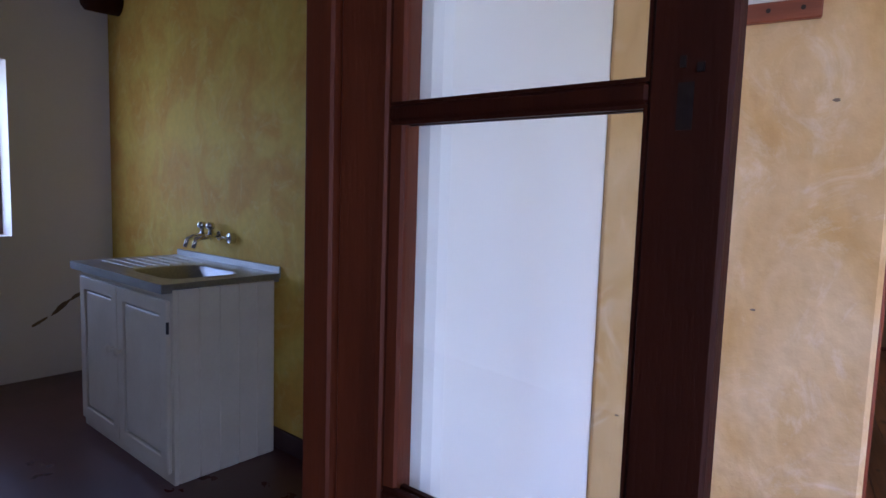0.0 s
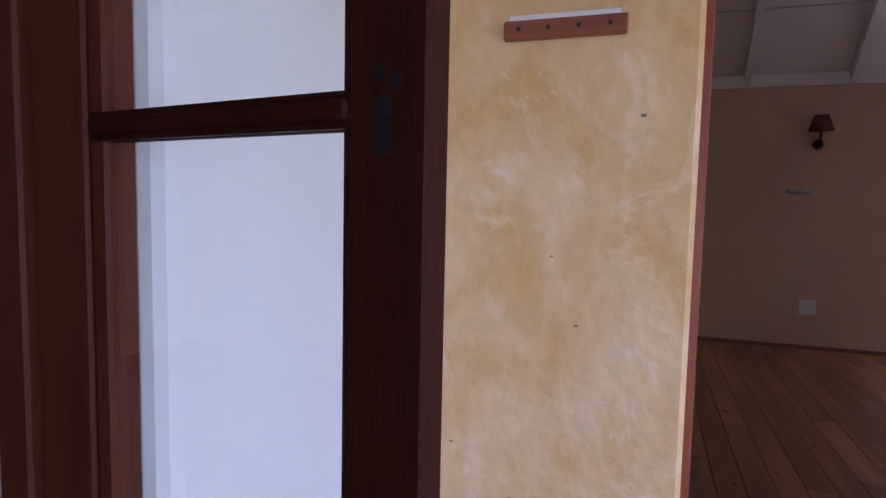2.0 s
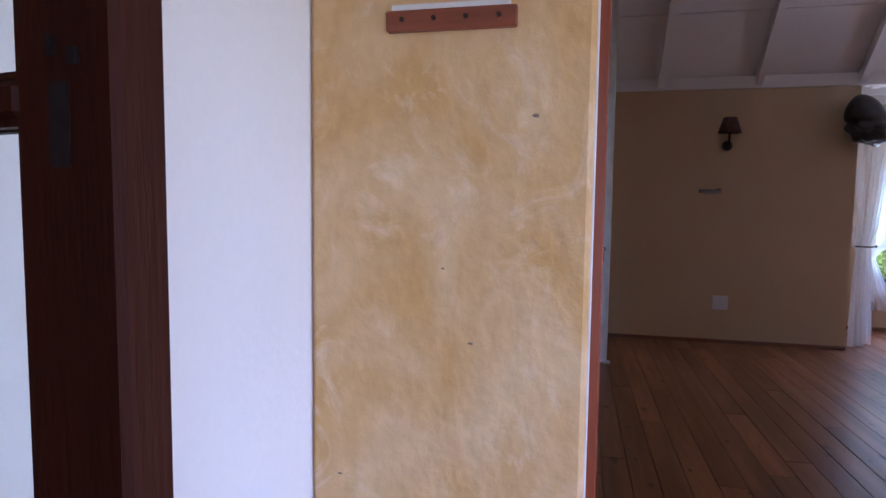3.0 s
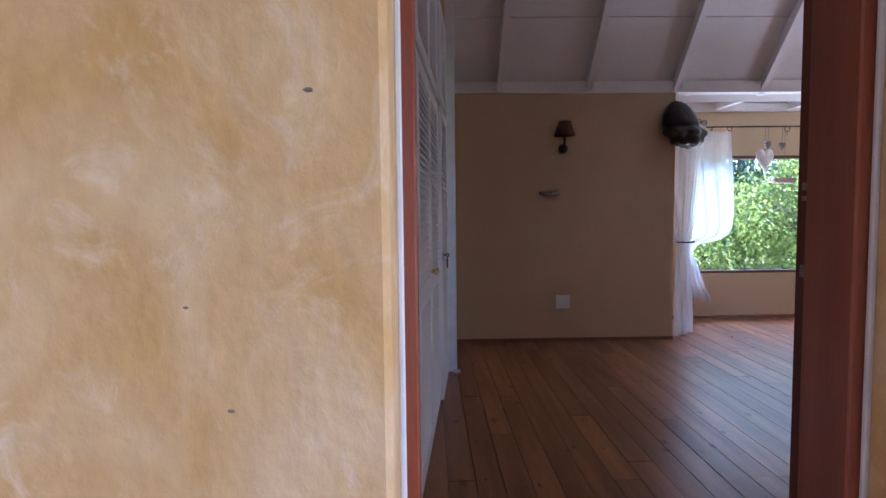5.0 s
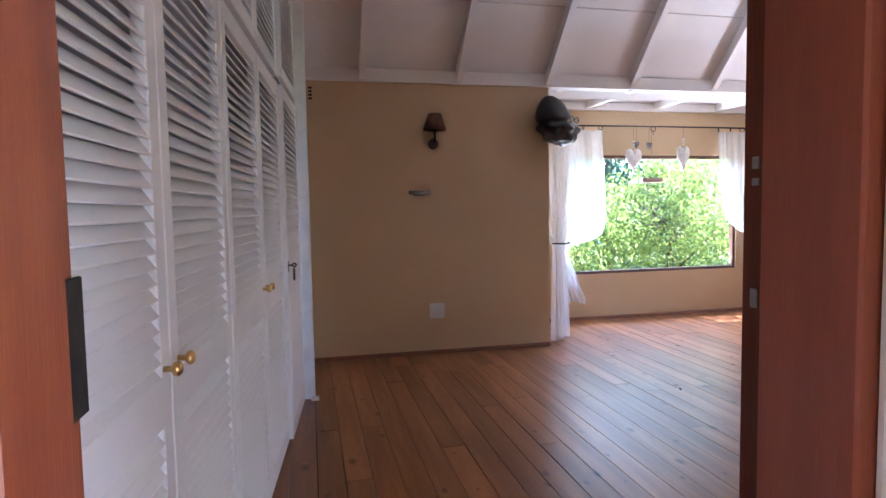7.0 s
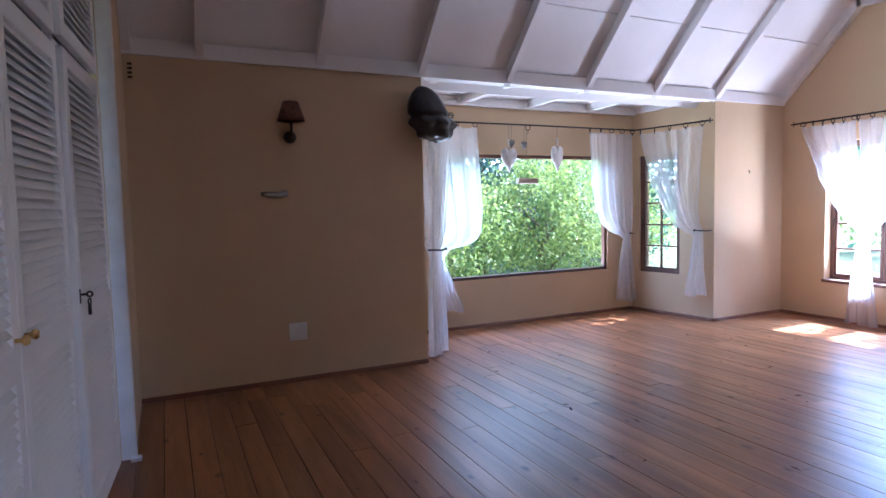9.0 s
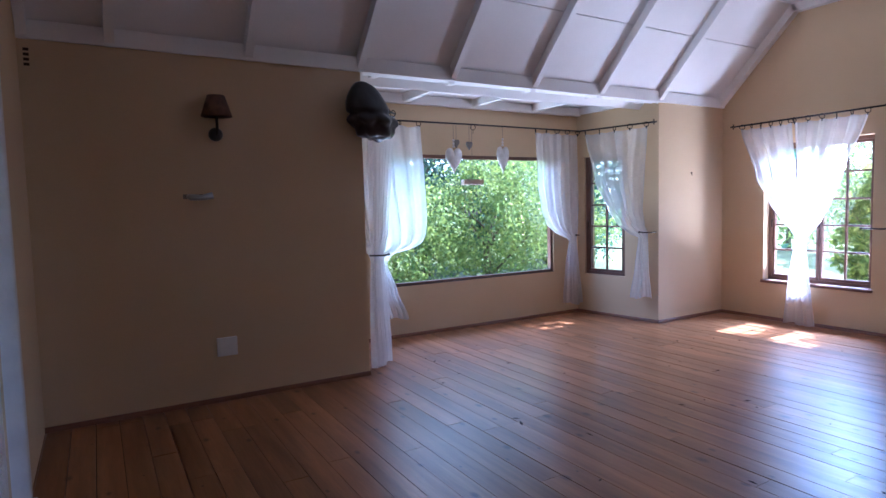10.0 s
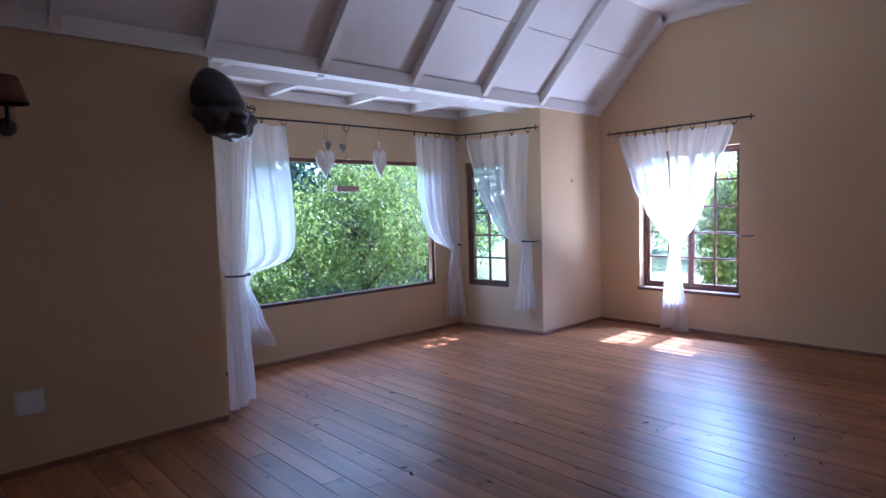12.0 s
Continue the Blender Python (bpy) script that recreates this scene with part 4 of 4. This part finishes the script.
for a, b, kx in ((-CW + 0.02, -CW / 2 - 0.02, -CW / 2 - 0.06), (-CW / 2 - 0.016, -0.02, -CW / 2 + 0.03)):
    z0, z1, s = 0.05, CH - 0.045, 0.065
    d = grid_solid([a, a + s, b - s, b], [z0, z0 + s, z1 - s, z1], lambda i, j: i != 1 or j != 1, -0.020, -0.001)
    door = part("door", soft_edges(d, 0.004), M_CREAM, sk)
    part("panel", boxes(((a + s + 0.008, -0.014, z0 + s + 0.008), (b - s - 0.008, -0.003, z1 - s - 0.008)), bevel=0.006), M_CREAM, door)
    k = bmesh.new()
    lathe(k, [(0.008, 0), (0.008, 0.012), (0.019, 0.02), (0.021, 0.028), (0.014, 0.036), (0.003, 0.038)], 14)
    for v in k.verts:
        v.co = Vector((kx + v.co.x, -0.020 - v.co.z, 0.50 + v.co.y))
    part("knob", k, M_CREAM, door, "round painted wooden knob", True)
hb = bmesh.new()
tube(hb, [(-0.018, -0.016, 0.66), (-0.018, -0.016, 0.71)], 0.006, 6)
part("hinge", hb, M_BLACK, sk)

st = thing("steel_sink", KIT @ Matrix.Translation((0, 0, CH)), "stainless steel sink top with bowl and draining board", "sink")
X0, X1, Y0, Y1 = -CW - 0.03, -0.004, -0.045, 0.515
bx0, bx1, by0, by1 = -0.52, -0.10, 0.04, 0.38


def laid_flat(bm):
    for v in bm.verts:
        v.co = Vector((v.co.x, v.co.z, v.co.y))
    return bm


t0 = laid_flat(grid_solid([X0, bx0, bx1, X1], [Y0, by0, by1, Y1], lambda i, j: i != 1 or j != 1, 0.022, 0.027))
part("rim", laid_flat(grid_solid([X0, X0 + 0.004, X1 - 0.004, X1], [Y0, Y0 + 0.004, Y1 - 0.004, Y1], lambda i, j: i != 1 or j != 1, -0.012, 0.0218)), M_STEEL, st)
part("top", t0, M_STEEL, st)
t0 = bmesh.new()
ring = []
for z, s in ((0.0275, 0.02), (0.030, 0.008), (0.024, -0.004), (-0.10, -0.025), (-0.135, -0.05)):
    pts = []
    for k in range(32):
        a = k / 32 * math.tau
        c, sn = math.cos(a), math.sin(a)
        hx, hy = (bx1 - bx0) / 2 + s, (by1 - by0) / 2 + s
        e = 0.35
        pts.append(t0.verts.new(((bx0 + bx1) / 2 + hx * math.copysign(abs(c) ** e, c), (by0 + by1) / 2 + hy * math.copysign(abs(sn) ** e, sn), z)))
    ring.append(pts)
for r0, r1 in zip(ring, ring[1:]):
    for k in range(32):
        t0.faces.new((r0[k], r0[(k + 1) % 32], r1[(k + 1) % 32], r1[k]))
t0.faces.new(ring[-1])
part("bowl", t0, M_STEEL, st, smooth=True)
part("upstand", boxes(((X0, Y1 + 0.001, 0.0), (X1, Y1 + 0.012, 0.06)), bevel=0.003), M_STEEL, st)
rb = bmesh.new()
for k in range(7):
    box(rb, (-0.96, 0.08 + k * 0.06, 0.0272), (-0.58, 0.09 + k * 0.06, 0.030))
part("drain_ribs", rb, M_STEEL, st)
dp = bmesh.new()
lathe(dp, [(0.03, -0.134), (0.03, -0.130), (0.02, -0.129)], 16, ((bx0 + bx1) / 2, (by0 + by1) / 2, 0))
part("drain", dp, M_CHROME, st, smooth=True)

tp = thing("wall_taps", KIT @ Matrix.Translation((-0.03, 0.53, -0.075)), "pair of chrome bib taps on the yellow wall", "tap")
for x in (-0.62, -0.53):
    b1 = bmesh.new()
    tube(b1, [(x, 0, 1.09), (x, -0.05, 1.09), (x, -0.10, 1.085), (x, -0.14, 1.07), (x, -0.155, 1.03)], [0.014, 0.012, 0.013, 0.011, 0.010], 10)
    body = part("spout", b1, M_CHROME, tp, smooth=True)
    b1 = bmesh.new()
    lathe(b1, [(0.011, 0), (0.011, 0.03), (0.022, 0.035), (0.024, 0.055), (0.015, 0.065), (0.004, 0.067)], 12, (x, -0.06, 1.095))
    part("tap_head", b1, M_CHROME, body, smooth=True)
    b1 = bmesh.new()
    tube(b1, [(x, -0.001, 1.09), (x, -0.012, 1.09)], 0.026, 14)
    part("flange", b1, M_CHROME, body)
b1 = bmesh.new()
tube(b1, [(-0.53, -0.02, 1.085), (-0.40, -0.02, 1.085)], 0.009, 8)
part("pipe", b1, M_CHROME, tp, smooth=True)
b1 = bmesh.new()
tube(b1, [(-0.40, -0.001, 1.085), (-0.40, -0.03, 1.085), (-0.40, -0.034, 1.085)], [0.028, 0.026, 0.012], 14)
part("flange", b1, M_CHROME, tp)
lg = bmesh.new()
tube(lg, [(-1.82, 0.54, 2.445), (-1.82, 0.42, 2.44), (-1.82, 0.335, 2.435), (-1.82, 0.32, 2.435)], [0.082, 0.082, 0.078, 0.06], 16)
solid("ceiling_pole", lg, M_DARKWOOD, "dark round pole end jutting from the kitchen wall", "beam", m=KIT, smooth=True)

for v, z, a, b, ang in ((0.30, 0.52, 0.05, 0.012, 35), (0.20, 0.45, 0.07, 0.016, 40), (0.08, 0.37, 0.06, 0.010, 30), (0.36, 0.57, 0.03, 0.010, 60)):
    wsn = bmesh.new()
    ring_ = []
    for k in range(22):
        t_ = k / 22 * math.tau
        r_ = 1 + 0.45 * noise.noise(Vector((math.cos(t_) * 1.7 + v * 9, math.sin(t_) * 1.7, z * 5)))
        ring_.append(wsn.verts.new((0, a * r_ * math.cos(t_), b * r_ * math.sin(t_))))
    wsn.faces.new(ring_)
    bmesh.ops.solidify(wsn, geom=wsn.faces[:], thickness=0.003)
    solid("wall_stain", wsn, M_MARK, "dark damp stain on the white kitchen wall", "stain", "structure", m=KIT @ Matrix.Translation((-1.996, v, z)) @ pose(0, 0, 0, ang, 0, 0))

# ---- garden ----
gr = bmesh.new()
gs = []
N = 24
for i in range(N + 1):
    row = []
    for j in range(N + 1):
        x, y = (i / N - 0.5), (j / N - 0.5)
        X = 4 + math.copysign(abs(2 * x) ** 2.2, x) * 260
        Y = 6 + math.copysign(abs(2 * y) ** 2.2, y) * 260
        d = max(0.0, math.hypot(X - 3, Y - 4) - 9)
        row.append(gr.verts.new((X, Y, -0.22 + min(1.2, 0.05 * d) * (0.5 + 0.5 * noise.noise(Vector((X * 0.06, Y * 0.06, 0)))))))
    gs.append(row)
for i in range(N):
    for j in range(N):
        gr.faces.new((gs[i][j], gs[i + 1][j], gs[i + 1][j + 1], gs[i][j + 1]))
solid("ground", gr, M_GRASS, "sunlit garden grass around the house", "ground", smooth=True)


def leaves(n, shape, size, seed, clumps, spread):
    """Vertices and faces of n small folded leaves, gathered in clumps inside a rounded volume."""
    rg_ = np.random.default_rng(seed)
    dirs = rg_.normal(size=(clumps, 3))
    dirs /= np.linalg.norm(dirs, axis=1)[:, None]
    centres = dirs * (rg_.uniform(0.25, 1.0, clumps) ** 0.55)[:, None] * np.array(shape)
    pick = rg_.integers(0, clumps, n)
    pos = centres[pick] + rg_.normal(size=(n, 3)) * spread
    a = rg_.normal(size=(n, 3))
    a[:, 2] -= 0.4
    a /= np.linalg.norm(a, axis=1)[:, None]
    b = np.cross(a, rg_.normal(size=(n, 3)))
    b /= np.linalg.norm(b, axis=1)[:, None]
    c = np.cross(a, b)
    s = size * rg_.uniform(0.6, 1.4, n)[:, None]
    v = np.empty((n, 4, 3))
    v[:, 0], v[:, 2] = pos, pos + a * s * 1.7
    v[:, 1] = pos + a * s * 0.8 + b * s * 0.42 + c * s * 0.15
    v[:, 3] = pos + a * s * 0.8 - b * s * 0.42 + c * s * 0.15
    f = np.arange(n * 4).reshape(n, 4)
    return v.reshape(-1, 3), np.concatenate([f[:, [0, 1, 2]], f[:, [0, 2, 3]]])


def crown_mesh(name, n, shape, size, seed, clumps, spread, material, lift=0.0):
    v, f = leaves(n, shape, size, seed, clumps, spread)
    v[:, 2] += lift
    me = bpy.data.meshes.new(name)
    me.from_pydata(v.tolist(), [], f.tolist())
    me.materials.append(material)
    return me


def tree(name, at, height, width, label, seed, material, n, size, category):
    t = thing(name, (*at, -0.2), label, category)
    rn = random.Random(seed)
    bm = bmesh.new()
    tube(bm, [(0, 0, -0.1), (rn.uniform(-.1, .1), 0, height * 0.25), (rn.uniform(-.15, .15), rn.uniform(-.15, .15), height * 0.55)],
         [height * 0.028, height * 0.02, height * 0.012], 9)
    part("trunk", bm, M_BARK, t, smooth=True)
    for k in range(7):
        a = k / 7 * math.tau + rn.uniform(-.3, .3)
        z = height * rn.uniform(0.10, 0.5)
        r = width * rn.uniform(0.5, 0.85)
        bm = bmesh.new()
        tube(bm, [(0, 0, z), (r * 0.4 * math.cos(a), r * 0.4 * math.sin(a), z + height * 0.15), (r * math.cos(a), r * math.sin(a), z + height * rn.uniform(0.22, 0.4))],
             [height * 0.010, height * 0.006, height * 0.002], 6)
        part("limb", bm, M_BARK, t, smooth=True)
    cr = new("crown", crown_mesh("crown", n, (width, width, height * 0.47), size, seed, 70, width * 0.13, material, height * 0.53))
    cr.parent = t
    return t


k = 0
for x, y, h, w in ((2.6, 10.4, 2.2, 1.2), (4.6, 10.9, 2.0, 1.3), (6.3, 10.6, 2.5, 1.2), (8.2, 11.2, 2.6, 1.3), (1.0, 11.2, 2.4, 1.3)):
    k += 1
    tree("shrub", (x, y), h, w, "light green leafy shrub outside the bay window", 40 + k, M_LEAF_A, 12000, 0.040, "shrub")
# last two screen bay and gable sun; the gable one is added unseen
for x, y, h, w in ((3.2, 13.6, 4.6, 2.0), (6.6, 13.4, 5.4, 2.0), (10.6, 13.2, 5.2, 2.0), (0.2, 14.2, 5.5, 2.2), (8.45, 7.95, 6.6, 1.5), (9.8, 4.45, 5.2, 0.95)):
    k += 1
    tree("tree", (x, y), h, w, "dark green leafy garden tree in sunlight", 60 + k, M_LEAF_B, 15000, 0.080, "tree")
for x, y, h, w in ((10.2, 6.35, 2.1, 0.55), (16.0, 8.6, 3.0, 1.6), (17.0, 11.4, 3.4, 1.6)):
    k += 1
    tree("shrub", (x, y), h, w, "light green leafy shrub beside the gable", 80 + k, M_LEAF_A, 6000, 0.06, "shrub")
for nm, at, shape, seed in (("hedge", (5.5, 18.0, 0.7), (13.0, 1.2, 1.4), 7),):
    hd = new(nm, crown_mesh(nm, 26000, shape, 0.14, seed, 260, 0.5, M_LEAF_B))
    hd.location = at
    tagged(hd, "dense green leafy hedge at the garden's edge", "hedge", kind="stuff")

# ---- pine floor boards, running from the doorway to the bay ----
floor = thing("floor", (0, 0, 0), "worn pine floor boards with gaps and knots", "floor", kind="structure")
BWID = 0.135
LENS = (0.9, 1.6, 2.4, 3.1, 3.9)
board_mesh = {}
for L in LENS:
    bm = boxes(((-BWID / 2 + 0.0013, 0.0015, -0.025), (BWID / 2 - 0.0013, L - 0.0008, 0.0)), bevel=0.0)
    board_mesh[L] = mesh_of("plank", bm, M_PINE)
rn = random.Random(11)
x = -0.42
while x < XG + 0.1:
    y = 1.76 if -0.30 < x < 0.74 else 1.94
    end = YB + 0.0 if (x < 2.3 or x > 5.72) else 7.66
    while y < end:
        fits = [L for L in LENS if y + L < end + 0.2]
        L = rn.choice(fits) if fits else min(LENS)
        o = new("plank", board_mesh[L])
        o.parent = floor
        o.matrix_basis = Matrix.Translation((x, y, rn.uniform(-0.0016, 0.0))) @ Matrix.Diagonal((rn.choice((0.975, 0.988, 0.994, 1.0, 1.0)), 1, 1, 1))
        y += L
    x += BWID

# dry leaf crumbs and splinters lying on the boards
rc = random.Random(23)
cr_ = bmesh.new()
for i in range(70):
    x, y = rc.uniform(2.3, 6.4), rc.uniform(3.0, 7.3)
    if y > 6.4 and not 2.7 < x < 5.4:
        continue
    a, L, w = rc.uniform(0, 6.28), rc.uniform(0.008, 0.03), rc.uniform(0.004, 0.011)
    m = pose(x, y, 0.0035, rc.uniform(-12, 12), rc.uniform(-12, 12), math.degrees(a))
    v = [cr_.verts.new(m @ Vector(c)) for c in ((-L, 0, 0), (0, -w, 0.001), (L, 0, 0.002), (0, w, 0.001), (0, 0, 0.006))]
    for f in ((0, 1, 4), (1, 2, 4), (2, 3, 4), (3, 0, 4), (3, 2, 1, 0)):
        cr_.faces.new([v[k] for k in f])
solid("floor_debris", cr_, mat("dry_leaf_crumbs", (0.07, 0.035, 0.018), 0.9, bump=0), "dry leaf crumbs scattered on the floor boards", "debris", "stuff")
